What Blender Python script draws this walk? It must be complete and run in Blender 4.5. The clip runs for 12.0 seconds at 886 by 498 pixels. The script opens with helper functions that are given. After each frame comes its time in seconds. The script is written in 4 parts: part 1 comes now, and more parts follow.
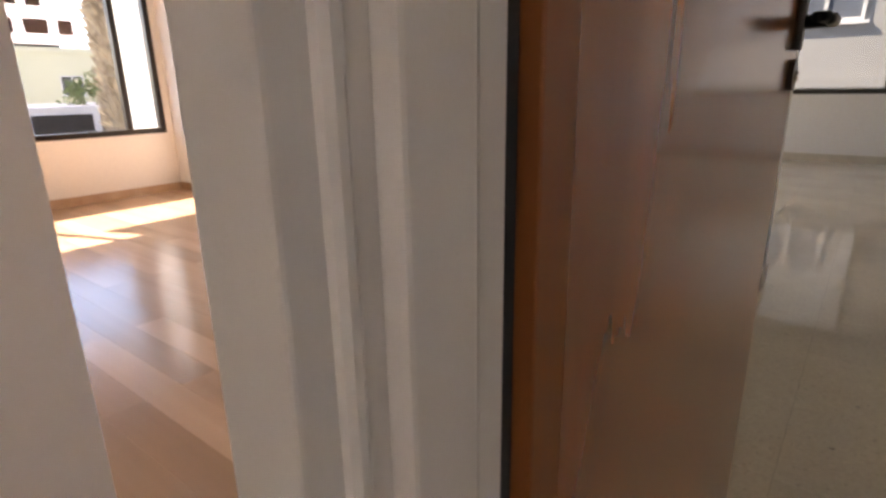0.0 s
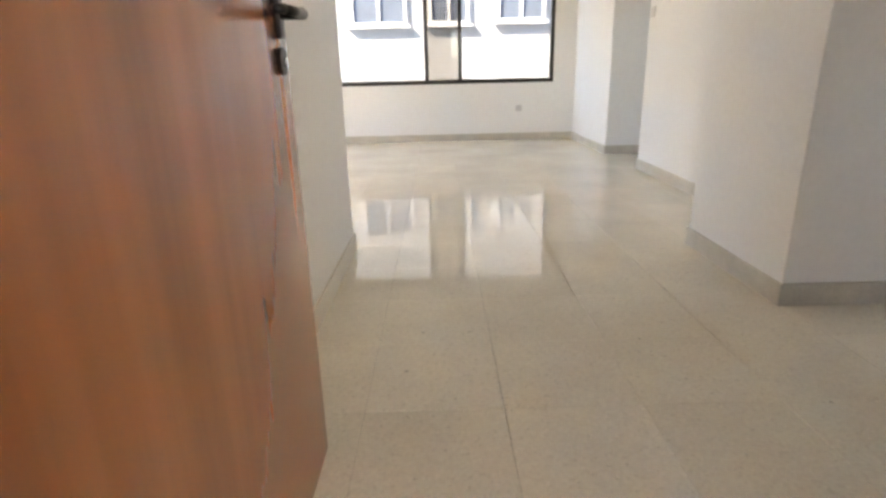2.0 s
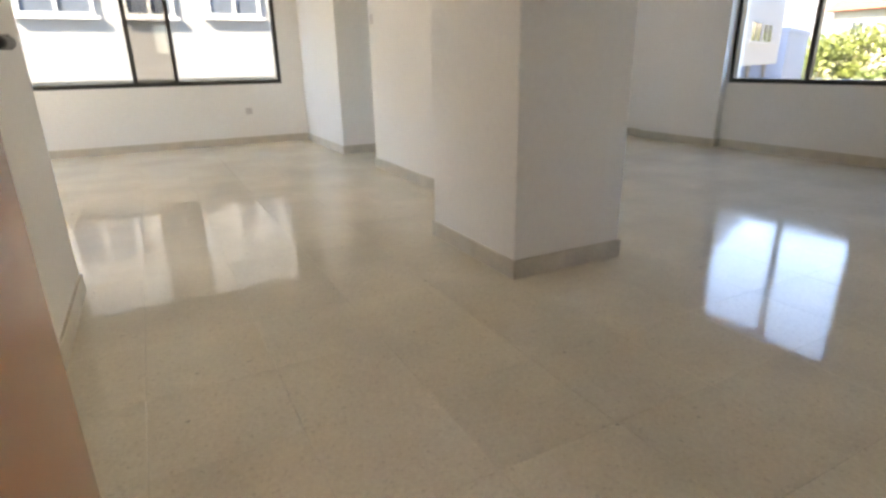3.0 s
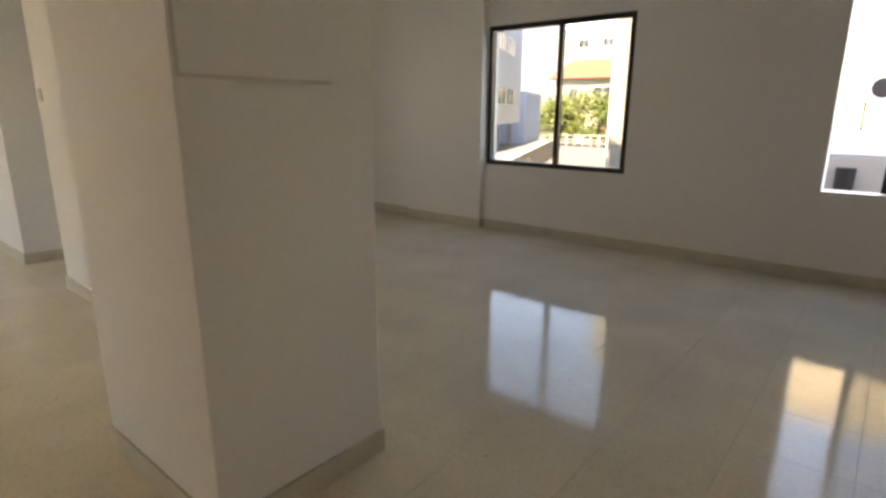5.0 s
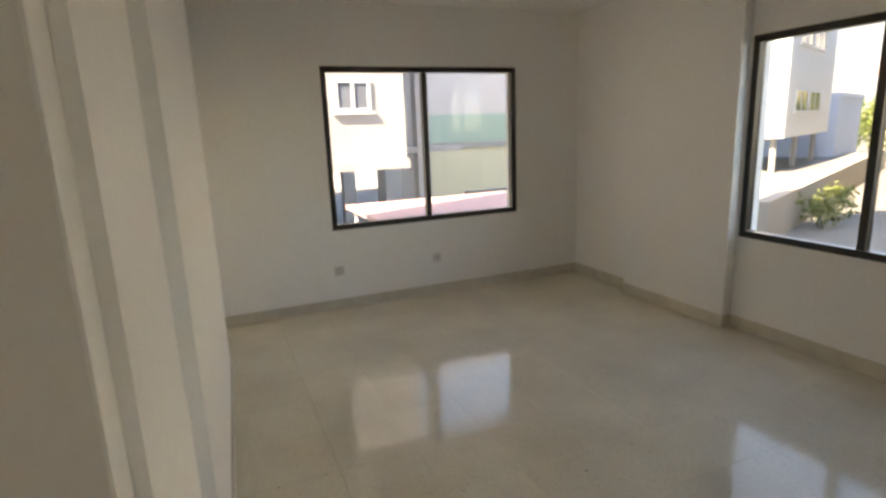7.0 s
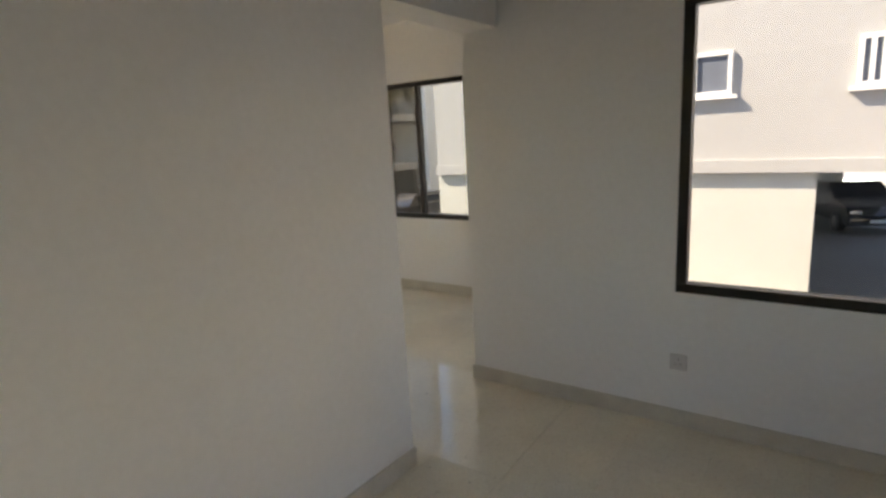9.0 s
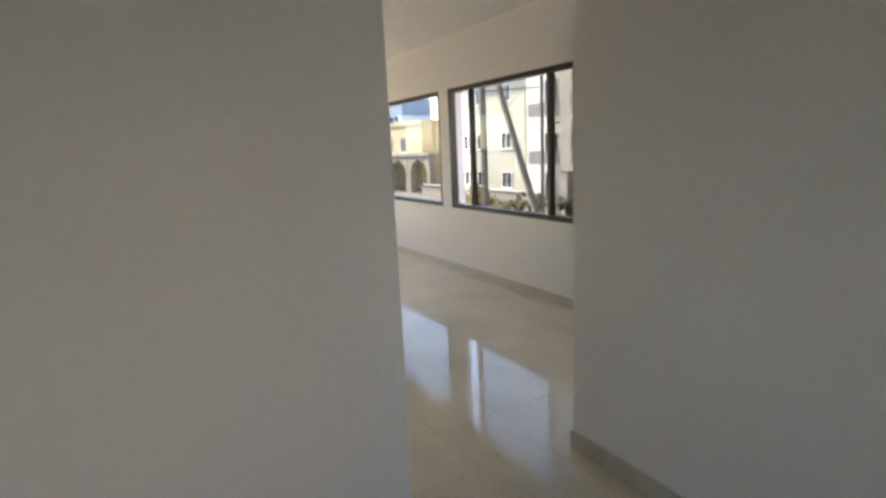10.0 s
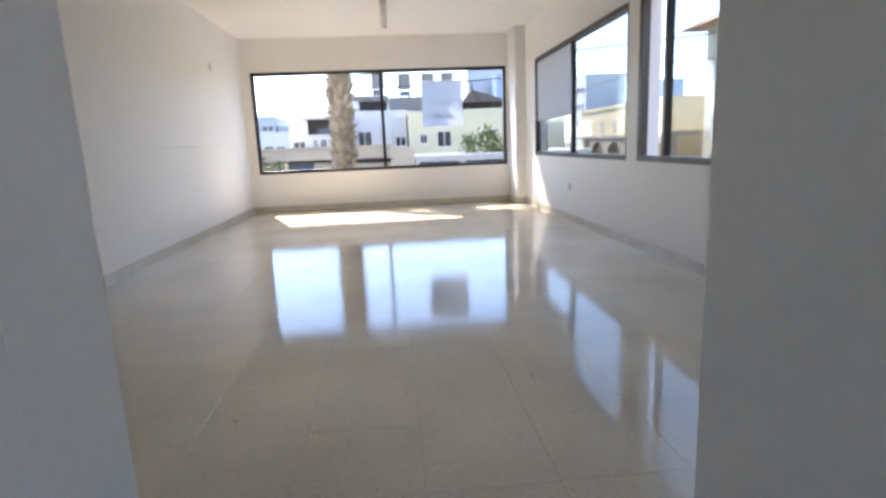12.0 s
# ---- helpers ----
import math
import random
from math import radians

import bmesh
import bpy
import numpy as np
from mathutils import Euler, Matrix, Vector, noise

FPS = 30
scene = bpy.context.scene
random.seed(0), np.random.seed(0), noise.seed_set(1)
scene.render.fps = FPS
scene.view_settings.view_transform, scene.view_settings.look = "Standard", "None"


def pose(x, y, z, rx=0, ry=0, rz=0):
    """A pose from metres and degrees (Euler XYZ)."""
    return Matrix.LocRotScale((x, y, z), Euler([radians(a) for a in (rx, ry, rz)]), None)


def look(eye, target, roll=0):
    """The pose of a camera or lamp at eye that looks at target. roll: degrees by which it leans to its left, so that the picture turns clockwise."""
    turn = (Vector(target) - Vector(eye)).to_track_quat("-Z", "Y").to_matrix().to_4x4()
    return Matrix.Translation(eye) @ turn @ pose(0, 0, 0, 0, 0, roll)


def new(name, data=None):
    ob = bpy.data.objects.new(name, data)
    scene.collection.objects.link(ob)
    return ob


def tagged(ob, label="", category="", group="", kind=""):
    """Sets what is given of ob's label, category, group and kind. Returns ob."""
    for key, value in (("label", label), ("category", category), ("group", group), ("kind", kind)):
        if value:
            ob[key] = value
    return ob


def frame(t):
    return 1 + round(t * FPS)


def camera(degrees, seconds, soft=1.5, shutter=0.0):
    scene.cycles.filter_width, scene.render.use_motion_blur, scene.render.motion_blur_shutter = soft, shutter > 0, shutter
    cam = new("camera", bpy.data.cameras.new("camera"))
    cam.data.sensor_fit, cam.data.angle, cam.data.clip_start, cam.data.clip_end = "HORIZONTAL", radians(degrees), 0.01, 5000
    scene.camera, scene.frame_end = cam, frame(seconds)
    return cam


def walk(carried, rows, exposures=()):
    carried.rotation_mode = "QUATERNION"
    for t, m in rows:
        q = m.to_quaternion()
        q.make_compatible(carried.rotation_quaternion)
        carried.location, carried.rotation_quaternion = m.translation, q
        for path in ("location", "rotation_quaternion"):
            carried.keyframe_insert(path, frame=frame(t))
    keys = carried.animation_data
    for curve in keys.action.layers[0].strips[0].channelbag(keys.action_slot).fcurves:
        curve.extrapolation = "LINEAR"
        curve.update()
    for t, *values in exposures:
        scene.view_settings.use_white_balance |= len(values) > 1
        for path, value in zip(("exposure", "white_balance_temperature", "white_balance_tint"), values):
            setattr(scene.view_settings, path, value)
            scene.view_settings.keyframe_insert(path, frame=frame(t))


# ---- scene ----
LENS = 78.25
PATH = [  # seconds, x, y, z, yaw, pitch, roll
    (0, -1.516, -2.033, 0.938, 37.82, -16.63, 1.01),
    (0.3, -1.417, -2.052, 0.920, 37.61, -16.72, 1.74),
    (0.5, -1.382, -2.047, 0.902, 36.31, -17.11, 1.51),
    (0.7, -1.353, -2.047, 0.879, 34.44, -17.02, 2.01),
    (1, -1.346, -2.026, 0.882, 30.55, -17.28, 1.88),
    (1.5, -1.345, -2.023, 0.910, 18.56, -17.55, 2.04),
    (2, -1.347, -2.000, 0.917, -0.59, -17.87, 1.29),
    (2.5, -1.347, -1.976, 0.914, -15.52, -18.11, 1.23),
    (3, -1.425, -1.999, 0.987, -27.91, -18.80, 1.00),
    (3.5, -1.290, -1.797, 0.979, -39.14, -18.83, 0.41),
    (3.7, -1.207, -1.724, 1.011, -42.79, -19.00, 0.30),
    (5.3, -0.492, -1.300, 1.368, -50.81, -13.53, -0.24),
    (5.5, -0.375, -1.231, 1.417, -51.11, -13.34, -0.14),
    (5.8, -0.148, -1.135, 1.454, -51.38, -13.00, 0.12),
    (6, 0.010, -1.090, 1.477, -50.93, -12.72, 0.19),
    (6.5, 0.449, -0.941, 1.618, -38.69, -13.09, 1.27),
    (6.8, 0.678, -0.792, 1.623, -29.12, -12.68, 1.97),
    (7, 0.802, -0.670, 1.624, -23.33, -12.49, 2.18),
    (7.2, 0.915, -0.540, 1.614, -17.63, -12.23, 2.33),
    (7.5, 1.224, -0.294, 1.597, -7.84, -11.87, 2.73),
    (7.7, 1.410, -0.105, 1.605, -1.81, -11.69, 2.84),
    (9.3, 2.429, 1.712, 1.595, 42.42, -11.56, 3.03),
    (9.5, 2.424, 1.949, 1.560, 47.42, -11.37, 2.86),
    (9.8, 2.388, 2.268, 1.519, 54.58, -10.86, 2.56),
    (10, 2.397, 2.504, 1.491, 60.05, -10.59, 2.60),
    (10.5, 2.249, 2.933, 1.425, 70.71, -10.77, 1.90),
    (11, 1.925, 3.344, 1.339, 80.40, -10.73, 2.73),
    (11.5, 1.610, 3.591, 1.156, 83.49, -10.81, 2.62),
    (12, 1.437, 3.699, 0.990, 84.62, -10.89, 2.35),
]
cam = camera(LENS, 12.0, soft=2.9)
walk(cam, [(t, pose(x, y, z, 90 + p, r, w)) for t, x, y, z, w, p, r in PATH],
     exposures=[(0.0, 3.24, 8600, 26), (0.5, 3.88, 8500, 25), (1.0, 4.35, 8300, 24), (2.0, 4.75, 7900, 20), (2.6, 4.75, 8000, 18), (3.7, 3.92, 9100, 19), (5.5, 3.87, 10400, 19), (7.0, 4.0, 10200, 18), (7.7, 3.93, 10000, 18), (9.5, 3.3, 8500, 18), (10.5, 3.33, 7900, 18), (11.5, 3.2, 7000, 18), (12.0, 3.12, 6800, 18)])
scene.cycles.max_bounces, scene.cycles.diffuse_bounces, scene.cycles.transparent_max_bounces = 12, 8, 24

# ---------------------------------------------------------------- light
SUN_FROM = Vector((-1.0, -0.37, 1.05)).normalized()
world = bpy.data.worlds.new("sky")
scene.world = world
world.use_nodes = True
wn = world.node_tree.nodes
sky = wn.new("ShaderNodeTexSky")
sky.sky_type = "NISHITA"
sky.sun_disc = False
sky.air_density, sky.dust_density, sky.ozone_density = 0.9, 0.2, 3.0
sky.sun_elevation = math.asin(SUN_FROM.z)
sky.sun_rotation = math.atan2(SUN_FROM.x, SUN_FROM.y) % (2 * math.pi)
world.node_tree.links.new(sky.outputs[0], wn["Background"].inputs[0])
wn["Background"].inputs[1].default_value = 0.15
sun = new("sun", bpy.data.lights.new("sun", "SUN"))
sun.data.energy, sun.data.angle, sun.data.color = 3.6, radians(0.55), (1.0, 0.95, 0.87)
sun.matrix_world = look(SUN_FROM * 60, (0, 0, 0))


# ---------------------------------------------------------------- materials
def material(name, color, rough=0.5, metal=0.0, vary=0.0, scale=3.0, bump=0.0, bump_scale=60.0, coat=0.0, detail=None, spec=0.5):
    """A painted or mineral surface: broad stains and fine grain in colour, fine relief."""
    m = bpy.data.materials.new(name)
    m.use_nodes = True
    nt = m.node_tree
    b = nt.nodes["Principled BSDF"]
    b.inputs["Roughness"].default_value = rough
    b.inputs["Metallic"].default_value = metal
    b.inputs["Coat Weight"].default_value = coat
    b.inputs["Coat Roughness"].default_value = 0.06
    b.inputs["Specular IOR Level"].default_value = spec
    b.inputs["Base Color"].default_value = (*color, 1)
    tc = nt.nodes.new("ShaderNodeTexCoord")
    if vary:
        n1, n2 = nt.nodes.new("ShaderNodeTexNoise"), nt.nodes.new("ShaderNodeTexNoise")
        n1.inputs["Scale"].default_value, n1.inputs["Detail"].default_value = scale, 4
        n2.inputs["Scale"].default_value, n2.inputs["Detail"].default_value = (detail or scale * 14), 3
        add = nt.nodes.new("ShaderNodeMath")
        add.operation = "ADD"
        ramp = nt.nodes.new("ShaderNodeMapRange")
        ramp.inputs[1].default_value, ramp.inputs[2].default_value = 0.6, 1.4
        ramp.inputs[3].default_value, ramp.inputs[4].default_value = 1 - vary, 1 + vary * 0.4
        mul = nt.nodes.new("ShaderNodeMix")
        mul.data_type, mul.blend_type = "RGBA", "MULTIPLY"
        mul.inputs[0].default_value = 1
        mul.inputs[6].default_value = (*color, 1)
        for n in (n1, n2):
            nt.links.new(tc.outputs["Object"], n.inputs["Vector"])
        nt.links.new(n1.outputs[0], add.inputs[0])
        nt.links.new(n2.outputs[0], add.inputs[1])
        nt.links.new(add.outputs[0], ramp.inputs[0])
        nt.links.new(ramp.outputs[0], mul.inputs[7])
        nt.links.new(mul.outputs[2], b.inputs["Base Color"])
    if bump:
        nb, bp = nt.nodes.new("ShaderNodeTexNoise"), nt.nodes.new("ShaderNodeBump")
        nb.inputs["Scale"].default_value, nb.inputs["Detail"].default_value = bump_scale, 4
        bp.inputs["Strength"].default_value, bp.inputs["Distance"].default_value = bump, 0.004
        nt.links.new(tc.outputs["Object"], nb.inputs["Vector"])
        nt.links.new(nb.outputs[0], bp.inputs["Height"])
        nt.links.new(bp.outputs[0], b.inputs["Normal"])
    return m


def glass_material(name, tint):
    m = bpy.data.materials.new(name)
    m.use_nodes = True
    nt = m.node_tree
    nt.nodes.clear()
    out, mix = nt.nodes.new("ShaderNodeOutputMaterial"), nt.nodes.new("ShaderNodeMixShader")
    tr, gl, lw = nt.nodes.new("ShaderNodeBsdfTransparent"), nt.nodes.new("ShaderNodeBsdfGlossy"), nt.nodes.new("ShaderNodeLayerWeight")
    pw, mr = nt.nodes.new("ShaderNodeMath"), nt.nodes.new("ShaderNodeMapRange")
    tr.inputs[0].default_value = (*tint, 1)
    gl.inputs["Roughness"].default_value = 0.01
    pw.operation = "POWER"
    pw.inputs[1].default_value = 4.0
    mr.inputs[3].default_value, mr.inputs[4].default_value = 0.02, 0.35
    nt.links.new(lw.outputs["Facing"], pw.inputs[0])
    nt.links.new(pw.outputs[0], mr.inputs[0])
    nt.links.new(mr.outputs[0], mix.inputs[0])
    nt.links.new(tr.outputs[0], mix.inputs[1])
    nt.links.new(gl.outputs[0], mix.inputs[2])
    nt.links.new(mix.outputs[0], out.inputs[0])
    return m


def terrazzo_material():
    """Polished beige terrazzo: pale cement with small stone chips, worn blotches and dark pits."""
    m = bpy.data.materials.new("terrazzo")
    m.use_nodes = True
    nt = m.node_tree
    b = nt.nodes["Principled BSDF"]
    geo = nt.nodes.new("ShaderNodeNewGeometry")
    info = nt.nodes.new("ShaderNodeObjectInfo")
    vor = nt.nodes.new("ShaderNodeTexVoronoi")
    vor.inputs["Scale"].default_value = 120
    ramp = nt.nodes.new("ShaderNodeValToRGB")
    e = ramp.color_ramp.elements
    e[0].position, e[0].color = 0.0, (0.57, 0.51, 0.40, 1)
    e[1].position, e[1].color = 1.0, (0.77, 0.705, 0.575, 1)
    for p, c in ((0.16, (0.675, 0.61, 0.49, 1)), (0.55, (0.705, 0.645, 0.52, 1)), (0.85, (0.73, 0.67, 0.545, 1))):
        el = e.new(p)
        el.color = c
    blotch = nt.nodes.new("ShaderNodeTexNoise")
    blotch.inputs["Scale"].default_value, blotch.inputs["Detail"].default_value = 1.7, 5
    pit = nt.nodes.new("ShaderNodeTexNoise")
    pit.inputs["Scale"].default_value, pit.inputs["Detail"].default_value = 22, 2
    pr = nt.nodes.new("ShaderNodeMapRange")
    pr.inputs[1].default_value, pr.inputs[2].default_value, pr.inputs[3].default_value, pr.inputs[4].default_value = 0.72, 0.78, 1.0, 0.55
    br = nt.nodes.new("ShaderNodeMapRange")
    br.inputs[1].default_value, br.inputs[2].default_value, br.inputs[3].default_value, br.inputs[4].default_value = 0.3, 0.7, 0.90, 1.08
    rnd = nt.nodes.new("ShaderNodeMapRange")
    rnd.inputs[3].default_value, rnd.inputs[4].default_value = 0.975, 1.02
    m1, m2, mix = nt.nodes.new("ShaderNodeMath"), nt.nodes.new("ShaderNodeMath"), nt.nodes.new("ShaderNodeMix")
    m1.operation = m2.operation = "MULTIPLY"
    mix.data_type, mix.blend_type = "RGBA", "MULTIPLY"
    mix.inputs[0].default_value = 1
    L = nt.links.new
    for n in (vor, blotch, pit):
        L(geo.outputs["Position"], n.inputs["Vector"])
    L(vor.outputs["Color"], ramp.inputs[0])
    L(blotch.outputs[0], br.inputs[0])
    L(pit.outputs[0], pr.inputs[0])
    L(info.outputs["Random"], rnd.inputs[0])
    L(br.outputs[0], m1.inputs[0])
    L(pr.outputs[0], m1.inputs[1])
    L(m1.outputs[0], m2.inputs[0])
    L(rnd.outputs[0], m2.inputs[1])
    L(ramp.outputs[0], mix.inputs[6])
    L(m2.outputs[0], mix.inputs[7])
    L(mix.outputs[2], b.inputs["Base Color"])
    rr = nt.nodes.new("ShaderNodeMapRange")
    rr.inputs[1].default_value, rr.inputs[2].default_value, rr.inputs[3].default_value, rr.inputs[4].default_value = 0.3, 0.7, 0.06, 0.12
    L(blotch.outputs[0], rr.inputs[0])
    L(rr.outputs[0], b.inputs["Roughness"])
    b.inputs["IOR"].default_value = 1.43
    wav, bp = nt.nodes.new("ShaderNodeTexNoise"), nt.nodes.new("ShaderNodeBump")
    wav.inputs["Scale"].default_value, wav.inputs["Detail"].default_value = 5.0, 1
    bp.inputs["Strength"].default_value, bp.inputs["Distance"].default_value = 0.06, 0.01
    L(geo.outputs["Position"], wav.inputs["Vector"])
    L(wav.outputs[0], bp.inputs["Height"])
    L(bp.outputs[0], b.inputs["Normal"])
    return m


def wood_material(name, dark, light, rough, axis, stretch=14.0, coat=0.0, relief=True):
    """Straight-grained wood: long streaks along the axis and slow colour drift."""
    m = bpy.data.materials.new(name)
    m.use_nodes = True
    nt = m.node_tree
    b = nt.nodes["Principled BSDF"]
    geo, mp, n1, n2 = (nt.nodes.new("ShaderNode" + k) for k in ("NewGeometry", "Mapping", "TexNoise", "TexNoise"))
    info = nt.nodes.new("ShaderNodeObjectInfo")
    sc = [stretch] * 3
    sc["xyz".index(axis)] = stretch * 0.05
    mp.inputs["Scale"].default_value = sc
    n1.inputs["Scale"].default_value, n1.inputs["Detail"].default_value = 1.0, 8
    n2.inputs["Scale"].default_value, n2.inputs["Detail"].default_value = 0.12, 3
    off = nt.nodes.new("ShaderNodeVectorMath")
    off.operation = "ADD"
    sca = nt.nodes.new("ShaderNodeMath")
    sca.operation = "MULTIPLY"
    sca.inputs[1].default_value = 37.0
    ramp = nt.nodes.new("ShaderNodeValToRGB")
    ramp.color_ramp.elements[0].position, ramp.color_ramp.elements[0].color = 0.30, (*dark, 1)
    ramp.color_ramp.elements[1].position, ramp.color_ramp.elements[1].color = 0.72, (*light, 1)
    add, mr, mix = nt.nodes.new("ShaderNodeMath"), nt.nodes.new("ShaderNodeMapRange"), nt.nodes.new("ShaderNodeMix")
    mix.data_type, mix.blend_type = "RGBA", "MULTIPLY"
    mix.inputs[0].default_value = 1
    mr.inputs[3].default_value, mr.inputs[4].default_value = 0.82, 1.15
    L = nt.links.new
    L(info.outputs["Random"], sca.inputs[0])
    L(sca.outputs[0], off.inputs[1])
    L(geo.outputs["Position"], mp.inputs["Vector"])
    L(mp.outputs[0], off.inputs[0])
    L(off.outputs[0], n1.inputs["Vector"])
    L(off.outputs[0], n2.inputs["Vector"])
    add.operation = "MULTIPLY_ADD"
    add.inputs[1].default_value = 0.7
    L(n1.outputs[0], add.inputs[0])
    h = nt.nodes.new("ShaderNodeMath")
    h.operation = "MULTIPLY"
    h.inputs[1].default_value = 0.3
    L(n2.outputs[0], h.inputs[0])
    L(h.outputs[0], add.inputs[2])
    L(add.outputs[0], ramp.inputs[0])
    L(info.outputs["Random"], mr.inputs[0])
    L(ramp.outputs[0], mix.inputs[6])
    L(mr.outputs[0], mix.inputs[7])
    L(mix.outputs[2], b.inputs["Base Color"])
    b.inputs["Roughness"].default_value = rough
    b.inputs["Coat Weight"].default_value = coat
    b.inputs["Coat Roughness"].default_value = 0.14
    bp = nt.nodes.new("ShaderNodeBump")
    bp.inputs["Strength"].default_value, bp.inputs["Distance"].default_value = 0.015, 0.001
    L(n1.outputs[0], bp.inputs["Height"])
    if relief:
        L(bp.outputs[0], b.inputs["Normal"])
    return m


PAINT = material("white_wall_paint", (0.83, 0.82, 0.80), 0.55, vary=0.05, scale=0.8, detail=30, bump=0.12, bump_scale=90)
CEIL = material("ceiling_paint", (0.85, 0.845, 0.83), 0.7, vary=0.04, scale=0.7, bump=0.1, bump_scale=80)
GLOSS = material("gloss_white_paint", (0.78, 0.76, 0.74), 0.3, vary=0.04, scale=2.0, bump=0.05, bump_scale=40)
SKIRT = material("skirting_stone", (0.62, 0.575, 0.485), 0.3, vary=0.25, scale=6, detail=140, bump=0.05)
TERRAZZO = terrazzo_material()
JOINT = material("tile_joint", (0.48, 0.435, 0.35), 0.7, vary=0.3, scale=9)
BRONZE = material("bronze_aluminium", (0.022, 0.017, 0.013), 0.35, metal=0.2, vary=0.2, scale=8)
GLASS = glass_material("window_glass", (0.70, 0.72, 0.73))
SOLAR = glass_material("grey_solar_glass", (0.60, 0.63, 0.635))
DOUBLED = glass_material("doubled_solar_glass", (0.42, 0.425, 0.41))
DOORWOOD = wood_material("varnished_door_veneer", (0.235, 0.073, 0.020), (0.41, 0.140, 0.042), 0.26, "z", 9.0, coat=0.6, relief=False)
DOOREDGE = wood_material("door_edge_wood", (0.18, 0.057, 0.015), (0.30, 0.105, 0.032), 0.35, "z", 9.0)
PARQUET = wood_material("parquet", (0.41, 0.265, 0.17), (0.60, 0.43, 0.30), 0.20, "x", 7.0, coat=0.3)
BLACK = material("black_metal", (0.012, 0.011, 0.010), 0.35, metal=0.6, vary=0.2, scale=20)
CHROME = material("worn_chrome", (0.55, 0.54, 0.52), 0.25, metal=1.0, vary=0.15, scale=30)
# Near-black fill that stands in for shade in the hinge gap and socket slots.
GAPDARK = material("dark_gap_fill", (0.045, 0.046, 0.052), 0.8, vary=0.2, scale=12)
PLASTIC = material("white_plastic", (0.62, 0.60, 0.585), 0.35, vary=0.05, scale=10)


# ---------------------------------------------------------------- mesh helpers
def mesh_of(bm, name, mat, smooth=False):
    me = bpy.data.meshes.new(name)
    bmesh.ops.recalc_face_normals(bm, faces=bm.faces)
    bm.to_mesh(me)
    bm.free()
    me.materials.append(mat)
    if smooth:
        for p in me.polygons:
            p.use_smooth = True
    return me


def part(name, bm, mat, parent=None, label="", smooth=False):
    ob = new(name, mesh_of(bm, name, mat, smooth))
    if parent is not None:
        ob.parent = parent
    return tagged(ob, label)


def empty(name, at=(0, 0, 0)):
    ob = new(name)
    ob.location = at
    ob.empty_display_size = 0.1
    return ob


def add_box(bm, x0, x1, y0, y1, z0, z1, bevel=0.0):
    m = Matrix.Translation(((x0 + x1) / 2, (y0 + y1) / 2, (z0 + z1) / 2)) @ Matrix.Diagonal((x1 - x0, y1 - y0, z1 - z0, 1))
    r = bmesh.ops.create_cube(bm, size=1, matrix=m)
    if bevel:
        es = list({e for v in r["verts"] for e in v.link_edges})
        bmesh.ops.bevel(bm, geom=es, offset=bevel, segments=2, affect="EDGES", profile=0.6)
    return bm


def box(x0, x1, y0, y1, z0, z1, bevel=0.0):
    return add_box(bmesh.new(), x0, x1, y0, y1, z0, z1, bevel)


def add_rod(bm, a, b, r, n=10, r2=None):
    a, b = Vector(a), Vector(b)
    m = Matrix.Translation((a + b) / 2) @ (b - a).to_track_quat("Z", "Y").to_matrix().to_4x4()
    bmesh.ops.create_cone(bm, cap_ends=True, segments=n, radius1=r, radius2=r if r2 is None else r2, depth=(b - a).length, matrix=m)
    return bm


def rod(a, b, r, n=10, r2=None):
    return add_rod(bmesh.new(), a, b, r, n, r2)


def slab_with_holes(axis, p0, p1, a0, a1, z0, z1, holes, rise=None):
    """A wall of thickness p0..p1 across the axis, a0..a1 long, with rectangular openings (a0, a1, z0, z1) that go through it."""
    ca = sorted({a0, a1, *[v for h in holes for v in h[:2]]})
    cz = sorted({z0, z1, *[v for h in holes for v in h[2:]]})
    solid = {}
    for i in range(len(ca) - 1):
        for j in range(len(cz) - 1):
            ma, mz = (ca[i] + ca[i + 1]) / 2, (cz[j] + cz[j + 1]) / 2
            solid[i, j] = not any(h[0] < ma < h[1] and h[2] < mz < h[3] for h in holes)
    bm = bmesh.new()
    cache = {}

    def v(p, a, z):
        k = (p, a, z)
        if k not in cache:
            cache[k] = bm.verts.new((p, a, z) if axis == "x" else (a, p, z))
        return cache[k]

    for (i, j), s in solid.items():
        if not s:
            continue
        A, B, C, D = ca[i], ca[i + 1], cz[j], cz[j + 1]
        for p in (p0, p1):
            bm.faces.new([v(p, A, C), v(p, B, C), v(p, B, D), v(p, A, D)])
        for (di, dj), q in (((-1, 0), ((A, C), (A, D))), ((1, 0), ((B, C), (B, D))), ((0, -1), ((A, C), (B, C))), ((0, 1), ((A, D), (B, D)))):
            if not solid.get((i + di, j + dj), False):
                (e, f), (g, h) = q
                bm.faces.new([v(p0, e, f), v(p0, g, h), v(p1, g, h), v(p1, e, f)])
    return bm


def structure(name, bm, mat, label, category="wall"):
    return tagged(part(name, bm, mat), label, category, kind="structure")


